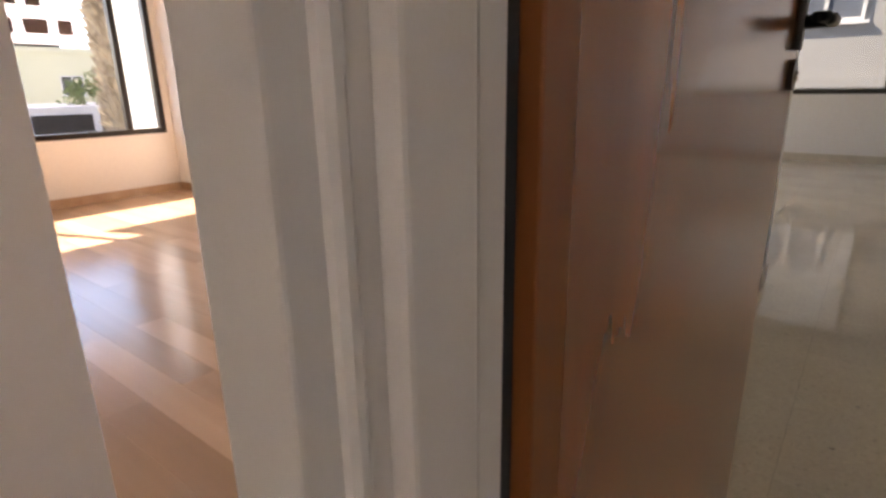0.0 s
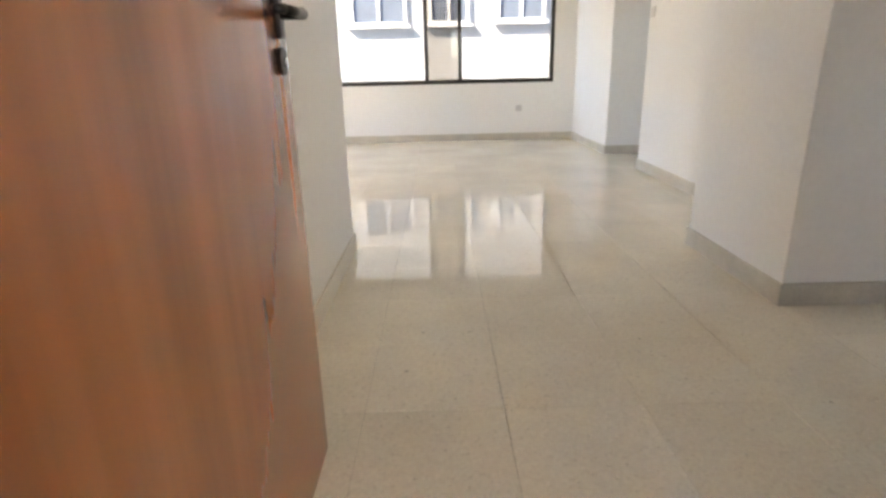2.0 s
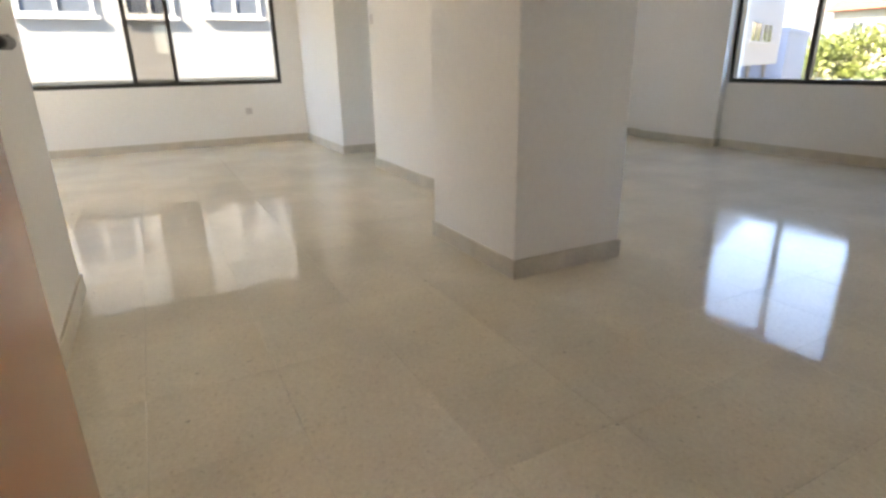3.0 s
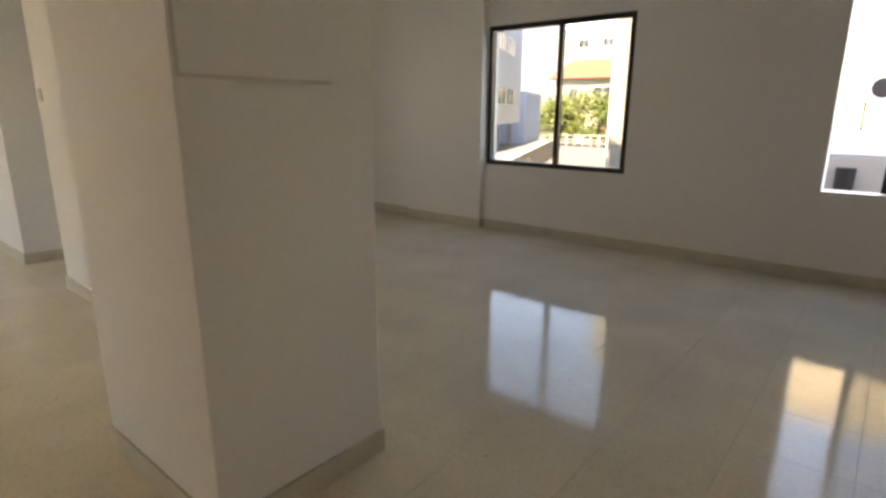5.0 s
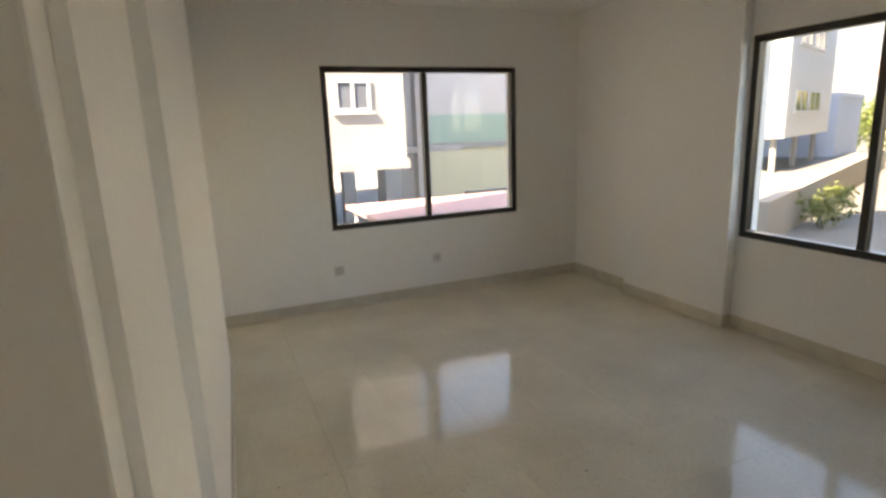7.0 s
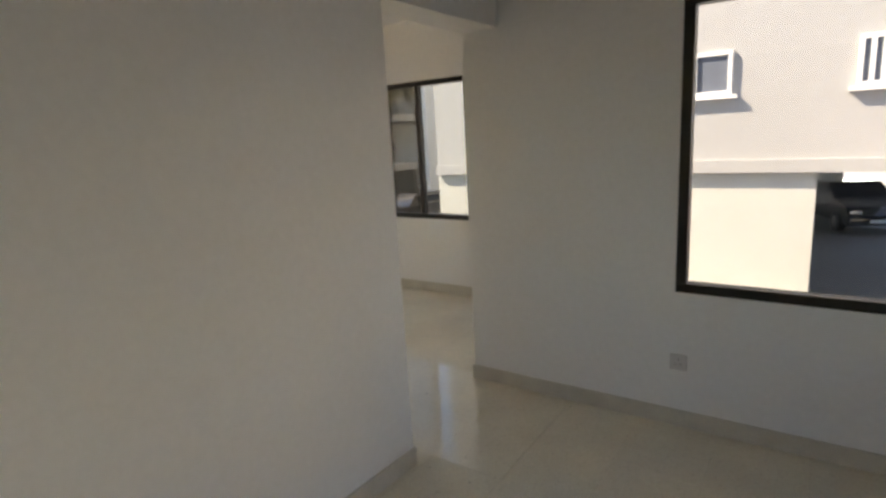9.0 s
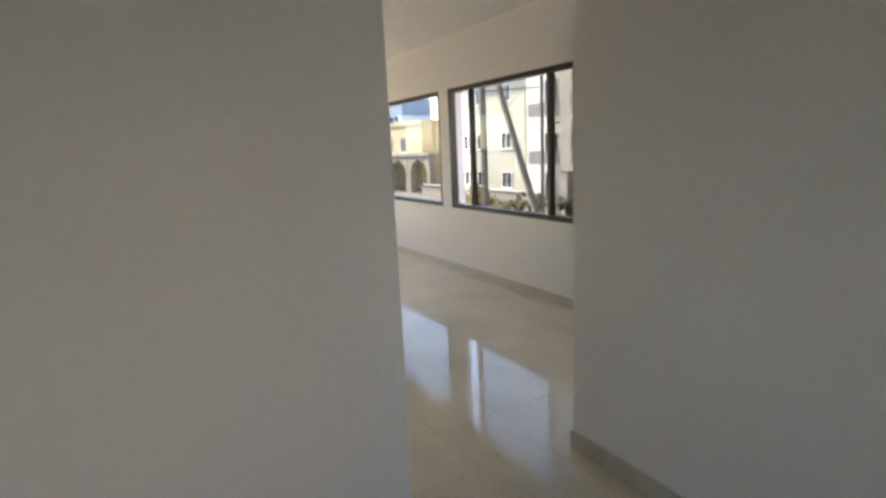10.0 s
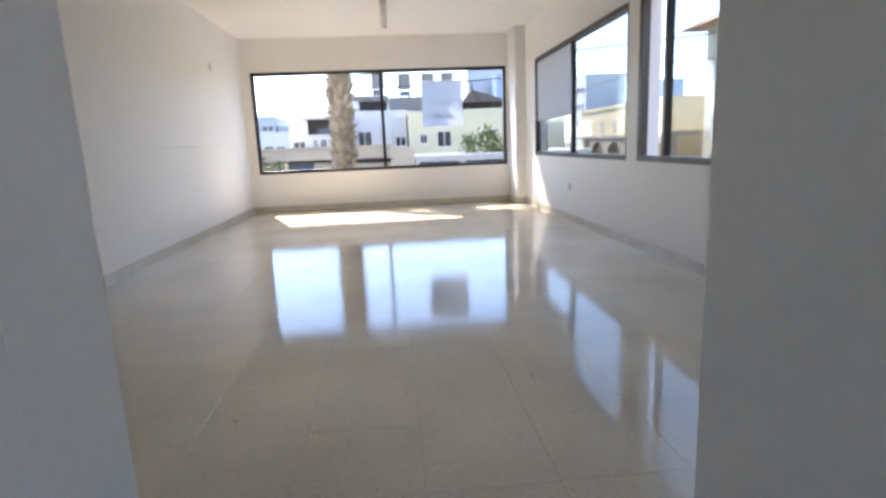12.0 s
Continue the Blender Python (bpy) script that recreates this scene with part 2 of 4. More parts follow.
# ---------------------------------------------------------------- plan, in metres
CEILING = 2.72
X_W, Y_A, Y_D, X_B = -7.74, 5.84, 4.24, 4.49
X_JOG = 0.545                       # east end of the front room
Y_SIDE = 1.42                      # south wall of the front room
X_E, Y_E = -1.83, 0.88             # entrance side wall and its end
Y_IN, Y_OUT = -1.79, -1.966        # entrance wall
T = 0.20
WIN_W = (1.55, 5.64, 0.62, 2.21)
WIN_A1 = (-6.67, -3.45, 0.775, 2.15)
WIN_A2 = (-3.24, 0.25, 0.775, 2.15)
WIN_D = (1.785, 3.727, 0.745, 2.186)
WIN_B = (0.616, 2.225, 0.726, 2.186)
WIN_C = (-2.62, -0.96, 0.71, 2.25)

def shell(x0, x1, y0, y1, z0, z1):
    """Outer walls and roof of a block whose inside is never entered."""
    bm = box(x0, x1, y0, y0 + T, z0, z1 - T)
    for q in ((x0, x1, y1 - T, y1), (x0, x0 + T, y0 + T, y1 - T), (x1 - T, x1, y0 + T, y1 - T)):
        add_box(bm, *q, z0, z1 - T)
    return add_box(bm, x0, x1, y0, y1, z1 - T, z1)


structure("floor", box(X_W - T, X_B + T, -4.6, Y_A + T, -0.25, -0.012), JOINT, "polished beige terrazzo tile floor with fine dark joints", "floor")
structure("ceiling", box(X_W - T, X_B + T, -4.6, Y_A + T, CEILING, CEILING + 0.22), CEIL, "plain white painted plaster ceiling", "ceiling")
# Unseen storeys, added to keep sun off the alley and the flat roof.
structure("shading_storeys", shell(X_W - T, X_B + T, -4.6, Y_D + T, CEILING + 0.221, 18.0), PAINT, "plain white unseen upper storeys added to shade the east side")
# Unseen block to the south, added only to shade the cooling unit.
structure("shading_block", shell(1.0, X_B + T, -14, -4.601, -2.0, 18.0), PAINT, "plain white unseen block added to shade the cooling unit")
structure("wall_west", slab_with_holes("x", X_W - T, X_W, Y_SIDE - 0.3, Y_A + T, 0, CEILING, [WIN_W]), PAINT, "white painted wall with a wide window onto the street")
structure("wall_north_front", slab_with_holes("y", Y_A, Y_A + T, X_W, X_JOG + T, 0, CEILING, [WIN_A1, WIN_A2]), PAINT, "white painted wall with a strip of windows")
structure("wall_jog", box(X_JOG, X_JOG + T, Y_D + T, Y_A, 0, CEILING), PAINT, "white painted end wall of the front room")
structure("wall_north_back", slab_with_holes("y", Y_D, Y_D + T, X_JOG, X_B + T, 0, CEILING, [WIN_D]), PAINT, "white painted wall with a two-pane window and two sockets")
structure("wall_east", slab_with_holes("x", X_B, X_B + T, -4.6, Y_D, 0, CEILING, [WIN_B, WIN_C]), PAINT, "white painted wall with a two-pane window")
structure("pier_east", box(X_B - 0.09, X_B - 0.001, 2.24, 3.36, 0, CEILING), PAINT, "white painted shallow pier on the east wall", "pier")
structure("wall_side", box(X_W, -2.9, 0.62, Y_SIDE, 0, CEILING), PAINT, "white painted side wall of the front room")
structure("wall_side_return", box(-2.9, X_E - 0.14, 0.62, Y_E, 0, CEILING), PAINT, "white painted wall beside the entrance")
structure("wall_entrance_side", box(X_E - 0.14, X_E, Y_IN + 0.003, Y_E, 0, CEILING), PAINT, "white painted wall beside the open entrance door")
structure("wall_south", slab_with_holes("y", Y_OUT, Y_IN, -2.43, 0.55, 0, CEILING, [(-2.43, -1.69, -0.01, 2.10), (-1.69, -0.60, -0.01, 2.12)]), PAINT, "white painted wall around the entrance door")
structure("pillar_corner", box(X_W, -7.22, 5.68, Y_A, 0, CEILING), PAINT, "white painted corner pillar", "pillar")

# partition between the two rooms: column, pilaster, infill, wall, lintel
def pilaster_shape():
    """Shallow pilaster whose lower length is plastered a little wider."""
    bm = box(0.661, 0.682, 0.085, 0.745, 1.0, CEILING)
    return add_box(bm, 0.661, 0.6825, 0.0848, 0.77, 0, 1.0)


def lean_face(bm):
    """Sets the partition's east face a little out of square: thinner at its south end."""
    for v in bm.verts:
        if v.co.x > 0.78 and v.co.y < 1.5:
            v.co.x -= 0.085
    return bm


structure("column", box(0, 0.66, 0, 0.83, 0, CEILING, 0.006), PAINT, "square white painted column with a stone skirting", "column")
structure("pilaster", pilaster_shape(), PAINT, "narrow white painted pilaster on the column", "pilaster")
structure("wall_infill", box(0.50, 0.655, 0.831, 1.069, 0, CEILING), PAINT, "narrow recessed strip of white wall")
structure("wall_partition", lean_face(slab_with_holes("x", 0.565, 0.79, 1.07, Y_D, 0, CEILING, [(3.24, Y_D, 0, 2.19)])), PAINT, "white painted partition wall with a wide doorless opening")

# wood room and hall shells
structure("wood_room_west", slab_with_holes("x", -7.1, -6.9, -3.6, 0.62, 0, CEILING, [(-2.6, 0.56, 0.56, 2.2)]), PAINT, "white painted wall with a street window")
structure("wood_room_south", box(-6.9, -2.6, -3.6, -3.4, 0, CEILING), PAINT, "white painted wall of the wood floored room")
structure("wood_floor", box(-6.9, X_E - 0.14, -3.4, 0.62, -0.012, -0.004), JOINT, "orange brown parquet floor", "floor")
structure("wall_hall_west", box(-3.3, -2.43, Y_OUT, Y_IN, 0, CEILING), PAINT, "white painted wall with a doorway to the wood floored room")
structure("wall_hall_end", box(-3.3, -3.15, -4.4, Y_OUT, 0, CEILING), PAINT, "white painted hall wall")
# The opening is never in view; it is added to brighten the entrance.
structure("wall_hall_south", slab_with_holes("y", -4.6, -4.4, -3.3, X_B, 0, CEILING, [(-0.88, -0.11, 1.40, 2.15)]), PAINT, "white painted hall wall with an unseen opening added for light")
structure("wall_hall_east", box(0.4, 0.55, -4.4, Y_OUT - 0.001, 0, CEILING), PAINT, "white painted hall wall")


def window(name, axis, p, opening, bays, label, frame_mat=BRONZE, wide=0.05, glass=GLASS, doubled=(), ajar=()):
    """A fixed or sliding aluminium window in a wall opening; p is the frame's room side, bays the mullions' places."""
    a0, a1, z0, z1 = opening
    w = empty(name)
    tagged(w, label, "window", kind="structure")

    def bar(nm, aa, ab, za, zb, d0, d1):
        bm = box(d0, d1, aa, ab, za, zb, 0.003) if axis == "x" else box(aa, ab, d0, d1, za, zb, 0.003)
        return part(nm, bm, frame_mat, w)

    s = 1
    bar("window_frame", a0, a1, z0, z0 + wide, p, p + 0.07 * s)
    bar("window_frame", a0, a1, z1 - wide, z1, p, p + 0.07 * s)
    bar("window_frame", a0, a0 + wide, z0 + wide, z1 - wide, p, p + 0.07 * s)
    bar("window_frame", a1 - wide, a1, z0 + wide, z1 - wide, p, p + 0.07 * s)
    edges = [a0 + wide] + [x for b in bays for x in (b - wide / 2, b + wide / 2)] + [a1 - wide]
    for b in bays:
        bar("mullion", b - wide / 2, b + wide / 2, z0 + wide, z1 - wide, p + 0.006, p + 0.064)
    for i in range(0, len(edges), 2):
        g0, g1, q = edges[i], edges[i + 1], p + 0.025 + 0.012 * (i // 2 % 2)
        bm = box(q, q + 0.004, g0, g1, z0 + wide, z1 - wide) if axis == "x" else box(g0, g1, q, q + 0.004, z0 + wide, z1 - wide)
        if i // 2 in ajar:
            bm.free()
            continue
        part("pane", bm, DOUBLED if i // 2 in doubled else glass, w).visible_shadow = False
    return w


window("window_1", "x", X_W - 0.075, WIN_W, [3.596], "wide two-pane dark bronze aluminium street window")
window("window_2", "y", Y_A + 0.005, WIN_A1, [-5.05], "two-pane dark bronze aluminium strip window", glass=SOLAR)
window("window_3", "y", Y_A + 0.005, WIN_A2, [-2.795, -1.489, -1.03], "dark bronze aluminium strip window, one sash slid open", glass=SOLAR, doubled=(2,), ajar=(0,))
window("window_4", "y", Y_D + 0.005, WIN_D, [2.75], "two-pane dark brown sliding aluminium window above sockets")
window("window_5", "x", X_B + 0.005, WIN_B, [1.37], "two-pane dark brown sliding window onto an alley")
window("window_6", "x", -6.975, (-2.6, 0.56, 0.56, 2.2), [-1.2, 0.24], "dark bronze window of the wood floored room")


sash = empty("window_7")
tagged(sash, "sliding window of the hatch pushed half open", "window", kind="structure")
for nm, q in (("stile", (-1.385, -1.325, 0.715, 2.245)), ("stile", (-2.615, -2.565, 0.715, 2.245)), ("rail", (-2.564, -1.386, 0.715, 0.765)), ("rail", (-2.564, -1.386, 2.195, 2.245))):
    part(nm, box(X_B + 0.10, X_B + 0.14, *q, 0.003), BRONZE, sash)
part("pane", box(X_B + 0.118, X_B + 0.122, -2.564, -1.386, 0.766, 2.194), GLASS, sash).visible_shadow = False

# ---------------------------------------------------------------- entrance door
door = empty("door_1", (-1.67, Y_IN, 0))
tagged(door, "varnished brown wooden entrance door standing wide open", "door", kind="structure")
part("door_leaf", box(-0.024, 0.021, 0.012, 0.965, 0.012, 2.06, 0.003), DOORWOOD, door)
part("hinge_edge", box(-0.023, 0.0225, 0.006, 0.047, 0.013, 2.059, 0.002), DOOREDGE, door, "darker brown hinge edge")


def lever(side, parent):
    """Black lever handle with a slim rose plate; side is +1 or -1 across the leaf."""
    x = 0.021 if side > 0 else -0.024
    bm = box(min(x, x + side * 0.012), max(x, x + side * 0.012), 0.888, 0.914, 0.985, 1.075, 0.004)
    h = part("door_handle", bm, BLACK, parent, "black metal lever handle")
    bm = rod((x, 0.901, 1.03), (x + side * 0.055, 0.901, 1.03), 0.011, 12)
    add_rod(bm, (x + side * 0.05, 0.912, 1.03), (x + side * 0.05, 0.785, 1.026), 0.0105, 12, 0.008)
    add_rod(bm, (x + side * 0.05, 0.785, 1.026), (x + side * 0.036, 0.768, 1.026), 0.009, 12, 0.007)
    part("lever", bm, BLACK, h, smooth=True)
    bm = rod((x, 0.901, 0.946), (x + side * 0.009, 0.901, 0.946), 0.026, 20)
    e = part("escutcheon", bm, BLACK, parent, "black oval keyhole plate", smooth=False)
    part("cylinder", rod((x + side * 0.008, 0.901, 0.944), (x + side * 0.014, 0.901, 0.944), 0.009, 14), CHROME, e, "chrome lock cylinder")


lever(1, door)
lever(-1, door)
frame_1 = empty("door_frame_1")
tagged(frame_1, "white gloss painted profiled door frame of the entrance", "door frame", kind="structure")
part("jamb", box(-1.689, -1.645, -1.945, Y_IN - 0.031, 0, 2.115, 0.002), GLOSS, frame_1)
part("stop", box(-1.6449, -1.632, -1.905, -1.862, 0, 2.10, 0.003), GLOSS, frame_1)
part("bead", rod((-1.6455, -1.922, 0), (-1.6455, -1.922, 2.1), 0.006, 10), GLOSS, frame_1)
part("bead", rod((-1.6455, -1.846, 0), (-1.6455, -1.846, 2.1), 0.004, 10), GLOSS, frame_1)
# Dark strip paints the shade of the gap between jamb and door.
part("gap_strip", box(-1.688, -1.660, Y_IN - 0.0305, Y_IN + 0.004, 0.01, 2.11), GAPDARK, frame_1, "dark strip standing in for the shaded hinge gap")
part("backing", box(X_E - 0.138, -1.695, Y_IN - 0.012, Y_IN + 0.002, 0, 2.10), GLOSS, frame_1)
part("jamb", box(-0.645, -0.601, Y_OUT - 0.002, Y_IN + 0.002, 0, 2.115, 0.002), GLOSS, frame_1)
part("head", box(-1.644, -0.646, Y_OUT - 0.002, Y_IN + 0.002, 2.075, 2.119, 0.002), GLOSS, frame_1)
frame_2 = empty("door_frame_2")
tagged(frame_2, "white painted door frame to the wood floored room", "door frame", kind="structure")
part("jamb", box(-2.429, -2.385, Y_OUT - 0.002, Y_IN + 0.002, 0, 2.06, 0.002), GLOSS, frame_2)
part("architrave", box(-2.50, -2.40, Y_OUT - 0.02, Y_OUT - 0.003, 0, 2.12, 0.004), GLOSS, frame_2)
part("head", box(-2.384, -1.70, Y_OUT - 0.002, Y_IN + 0.002, 2.05, 2.099, 0.002), GLOSS, frame_2)

# ---------------------------------------------------------------- skirting
SK, ST = 0.095, 0.012


def skirting(x0, x1, y0, y1):
    structure("baseboard", box(x0, x1, y0, y1, 0.0005, SK, 0.0025), SKIRT, "grey beige stone tile skirting along the wall", "baseboard")


skirting(X_W + 0.001, X_W + ST, Y_SIDE + ST, 5.68 - ST)
skirting(X_W + 0.001, -2.9 + ST, Y_SIDE + 0.0005, Y_SIDE + ST)
skirting(-7.22, X_JOG - ST, Y_A - ST, Y_A - 0.0005)
skirting(X_W + ST, -7.22, 5.68 - ST, 5.68 - 0.0005)
skirting(-7.22 + 0.0005, -7.22 + ST, 5.68 - ST, Y_A - ST)
skirting(X_JOG - ST, X_JOG - 0.0005, Y_D - ST, Y_A - ST)
skirting(X_JOG, X_B - ST, Y_D - ST, Y_D - 0.0005)
skirting(X_B - ST, X_B - 0.0005, 3.36, Y_D - ST)
skirting(X_B - 0.09 - ST, X_B - 0.0905, 2.24 - ST, 3.36 + ST)
skirting(X_B - 0.09, X_B - ST, 2.24 - ST, 2.2395)
skirting(X_B - ST, X_B - 0.0005, -4.4, 2.24 - ST)
skirting(-2.9, X_E + ST, Y_E + 0.0005, Y_E + ST)
skirting(X_E + 0.0005, X_E + ST, Y_IN, Y_E)
skirting(-ST, 0.66 + ST, -ST, -0.0005)
skirting(-ST, -0.0005, 0, 0.83 + ST)
skirting(0, 0.50, 0.8305, 0.83 + ST)
skirting(0.6605, 0.66 + ST, 0, 0.085 - ST)
skirting(0.66, 0.684 + ST, 0.085 - ST, 0.0845)
skirting(0.6845, 0.684 + ST, 0.085, 0.775)
skirting(0.6555, 0.655 + ST, 0.79, 1.07 - ST)
skirting(0.655, 0.705 + ST, 1.07 - ST, 1.0695)
structure("baseboard", lean_face(box(0.7905, 0.79 + ST, 1.07, 3.24 + ST, 0.0005, SK, 0.0025)), SKIRT, "grey beige stone tile skirting along the wall", "baseboard")
skirting(0.565 - ST, 0.5645, 1.07, 3.24 + ST)
skirting(0.565, 0.79, 3.2405, 3.24 + ST)
skirting(-0.60, 0.55, Y_IN + 0.0005, Y_IN + ST)
structure("baseboard", box(-6.899, -6.884, -3.4, 0.604, 0.002, 0.075, 0.003), PARQUET, "orange brown wooden skirting board", "baseboard")
structure("baseboard", box(-6.899, X_E - 0.142, 0.605, 0.6195, 0.002, 0.075, 0.003), PARQUET, "orange brown wooden skirting board", "baseboard")


# ---------------------------------------------------------------- sockets, switch, panel, lamp
def wall_plate(name, at, normal, label, category, kind):
    """A moulded plate on a wall; built facing -y, then turned."""
    ob = empty(name, at)
    ob.rotation_euler.z = {"-y": 0, "+x": math.pi / 2, "-x": -math.pi / 2, "+y": math.pi}[normal]
    part("plate", box(-0.043, 0.043, -0.010, -0.0005, -0.043, 0.043, 0.004), PLASTIC, ob)
    if kind == "socket":
        for dx, dz, w, h in ((0, 0.017, 0.004, 0.011), (-0.012, -0.011, 0.010, 0.004), (0.012, -0.011, 0.010, 0.004)):
            part("pin_slot", box(dx - w / 2, dx + w / 2, -0.0115, -0.0101, dz - h / 2, dz + h / 2), GAPDARK, ob, "dark pin slot")
        part("rocker", box(0.026, 0.036, -0.0135, -0.0101, 0.012, 0.030, 0.001), PLASTIC, ob)
    else:
        part("rocker", box(-0.014, 0.014, -0.0145, -0.0101, -0.024, 0.024, 0.002), PLASTIC, ob)
    return tagged(ob, label, category, group="wall plates")


wall_plate("power_socket", (1.815, Y_D, 0.366), "-y", "white plastic single socket below the window", "socket", "socket")
wall_plate("power_socket", (2.80, Y_D, 0.368), "-y", "white plastic single socket below the window", "socket", "socket")
wall_plate("power_socket", (-0.22, Y_A, 0.432), "-y", "white plastic single socket below the strip window", "socket", "socket")
wall_plate("power_socket", (-5.05, Y_A, 0.42), "-y", "white plastic single socket below the strip window", "socket", "socket")
wall_plate("light_switch", (0.565, 3.16, 1.39), "-x", "white plastic light switch beside the opening", "switch", "switch")
wall_plate("junction_box", (-6.2, Y_SIDE, 2.10), "+y", "small white blanking plate high on the wall", "plate", "switch")

# Grey strips and a thin plate, added in place of dark crack lines.
LINEGREY = material("grey_crack_line", (0.68, 0.665, 0.64), 0.6, vary=0.1, scale=8)
panel = empty("panel_cover", (0, 0, 0))
tagged(panel, "thin white plate with grey lines in place of cracks on the column", "panel")
part("cover", box(0.018, 0.49, -0.0014, -0.0004, 1.385, 1.98), PAINT, panel)
part("crack_line", box(0.018, 0.49, -0.006, -0.0004, 1.374, 1.384, 0.001), LINEGREY, panel)
part("crack_line", box(0.010, 0.0175, -0.006, -0.0004, 1.374, 1.98, 0.001), LINEGREY, panel)
rail = empty("conduit", (0, 0, 0))
tagged(rail, "thin white painted cable conduit along the wall", "conduit")
part("tube", box(-6.32, -2.95, Y_SIDE + 0.0005, Y_SIDE + 0.012, 1.082, 1.097, 0.003), PAINT, rail)

lamp = empty("ceiling_light", (-5.42, 3.70, CEILING))
tagged(lamp, "unlit white fluorescent batten on the ceiling", "lamp")
part("body", box(-1.07, 0.20, -0.045, 0.045, -0.075, -0.001, 0.008), PLASTIC, lamp)
part("tube", rod((-1.03, 0, -0.115), (0.17, 0, -0.115), 0.019, 14), PLASTIC, lamp, "unlit white glass tube", smooth=True)
for xx in (-1.05, 0.18):
    part("lamp_holder", box(xx - 0.018, xx + 0.018, -0.034, 0.034, -0.145, -0.074, 0.006), PLASTIC, lamp)


# ---------------------------------------------------------------- notices on the glass
PAPER = material("white_paper", (0.80, 0.80, 0.80), 0.7, vary=0.05, scale=3)
pn = PAPER.node_tree
glow, pmix = pn.nodes.new("ShaderNodeBsdfTranslucent"), pn.nodes.new("ShaderNodeMixShader")
glow.inputs[0].default_value = (0.84, 0.84, 0.86, 1)
pmix.inputs[0].default_value = 0.75
pn.links.new(pn.nodes["Principled BSDF"].outputs[0], pmix.inputs[1])
pn.links.new(glow.outputs[0], pmix.inputs[2])
pn.links.new(pmix.outputs[0], pn.nodes["Material Output"].inputs[0])
INK = material("faded_red_ink", (0.58, 0.40, 0.39), 0.7, vary=0.1, scale=20)
GREYINK = material("pale_grey_ink", (0.60, 0.60, 0.62), 0.7, vary=0.1, scale=20)


def notice(axis, p, a0, a1, z0, z1, ink, bars, label):
    ob = empty("notice_sheet")
    tagged(ob, label, "sign")
    mk = (lambda d0, d1, a, b, c, d: box(d0, d1, a, b, c, d)) if axis == "x" else (lambda d0, d1, a, b, c, d: box(a, b, d0, d1, c, d))
    part("sheet", mk(p, p + 0.003, a0, a1, z0, z1), PAPER, ob)
    w, h = a1 - a0, z1 - z0
    for u0, u1, v0, v1 in bars:
        part("print_bar", mk(p + 0.0032, p + 0.0042, a0 + u0 * w, a0 + u1 * w, z0 + v0 * h, z0 + v1 * h), ink, ob, "faint line of printing")
    return ob


notice("x", X_W - 0.045, 4.246, 4.914, 1.285, 2.017, GREYINK, [(0.25, 0.5, 0.20, 0.24), (0.6, 0.78, 0.20, 0.24), (0.2, 0.8, 0.5, 0.52)], "square white paper notice stuck to the street window")
notice("x", -6.945, -1.05, -0.02, 1.32, 2.12, INK, [(0.42, 0.52, 0.62, 0.78), (0.58, 0.68, 0.62, 0.78), (0.74, 0.9, 0.62, 0.78), (0.5, 0.6, 0.36, 0.50), (0.66, 0.76, 0.36, 0.50), (0.45, 0.55, 0.10, 0.24), (0.62, 0.78, 0.10, 0.24), (0.85, 0.95, 0.10, 0.24)], "white paper notice with faded red lettering on the window")


notice("y", Y_A + 0.024, -6.6, -5.1, 1.27, 2.09, GREYINK, [(0.15, 0.35, 0.80, 0.86), (0.4, 0.6, 0.80, 0.86), (0.2, 0.7, 0.45, 0.5)], "large white paper sheet stuck over a window pane")

# ================================================================ outside
GZ = -2.0
CONCRETE = material("pale_concrete", (0.20, 0.195, 0.185), 0.9, vary=0.35, scale=0.35, detail=9, bump=0.2, bump_scale=30)
RENDER = material("white_render", (0.34, 0.338, 0.333), 0.85, vary=0.10, scale=0.3, detail=6, bump=0.2, bump_scale=25)
WHITER = material("fresh_white_render", (0.64, 0.64, 0.63), 0.85, vary=0.08, scale=0.3, detail=6, bump=0.2, bump_scale=25)
CREAM = material("cream_render", (0.42, 0.37, 0.265), 0.85, vary=0.12, scale=0.3, detail=6, bump=0.2, bump_scale=25)
DULLCREAM = material("dull_cream_render", (0.29, 0.27, 0.215), 0.85, vary=0.2, scale=0.3, detail=6, bump=0.2, bump_scale=25)
YELLOW = material("yellow_render", (0.52, 0.42, 0.27), 0.85, vary=0.12, scale=0.3, detail=6, bump=0.2, bump_scale=25)
GREYR = material("grey_render", (0.40, 0.39, 0.38), 0.85, vary=0.15, scale=0.3, detail=6, bump=0.2, bump_scale=25)
PINKR = material("pinkish_render", (0.62, 0.56, 0.54), 0.85, vary=0.10, scale=0.3, detail=6, bump=0.2, bump_scale=25)
BLUER = material("blue_paint", (0.42, 0.50, 0.64), 0.8, vary=0.12, scale=0.4, detail=6)
FLATW = material("dusty_white_render", (0.60, 0.585, 0.56), 0.85, vary=0.15, scale=0.3, detail=6, bump=0.2, bump_scale=25)
PALECREAM = material("pale_cream_render", (0.44, 0.435, 0.40), 0.85, vary=0.10, scale=0.3, detail=6)
STONEW = material("old_stone_wall", (0.36, 0.32, 0.27), 0.9, vary=0.35, scale=1.0, detail=14, bump=0.5, bump_scale=12)
ROOFRED = material("clay_roof_tile", (0.30, 0.095, 0.05), 0.85, vary=0.25, scale=1.2, detail=18, bump=0.4, bump_scale=14)
PINKM = material("pink_canopy_sheet", (0.55, 0.33, 0.305), 0.7, vary=0.15, scale=0.8)
DARKW = material("dark_window_pane", (0.035, 0.04, 0.05), 0.08, vary=0.2, scale=2)
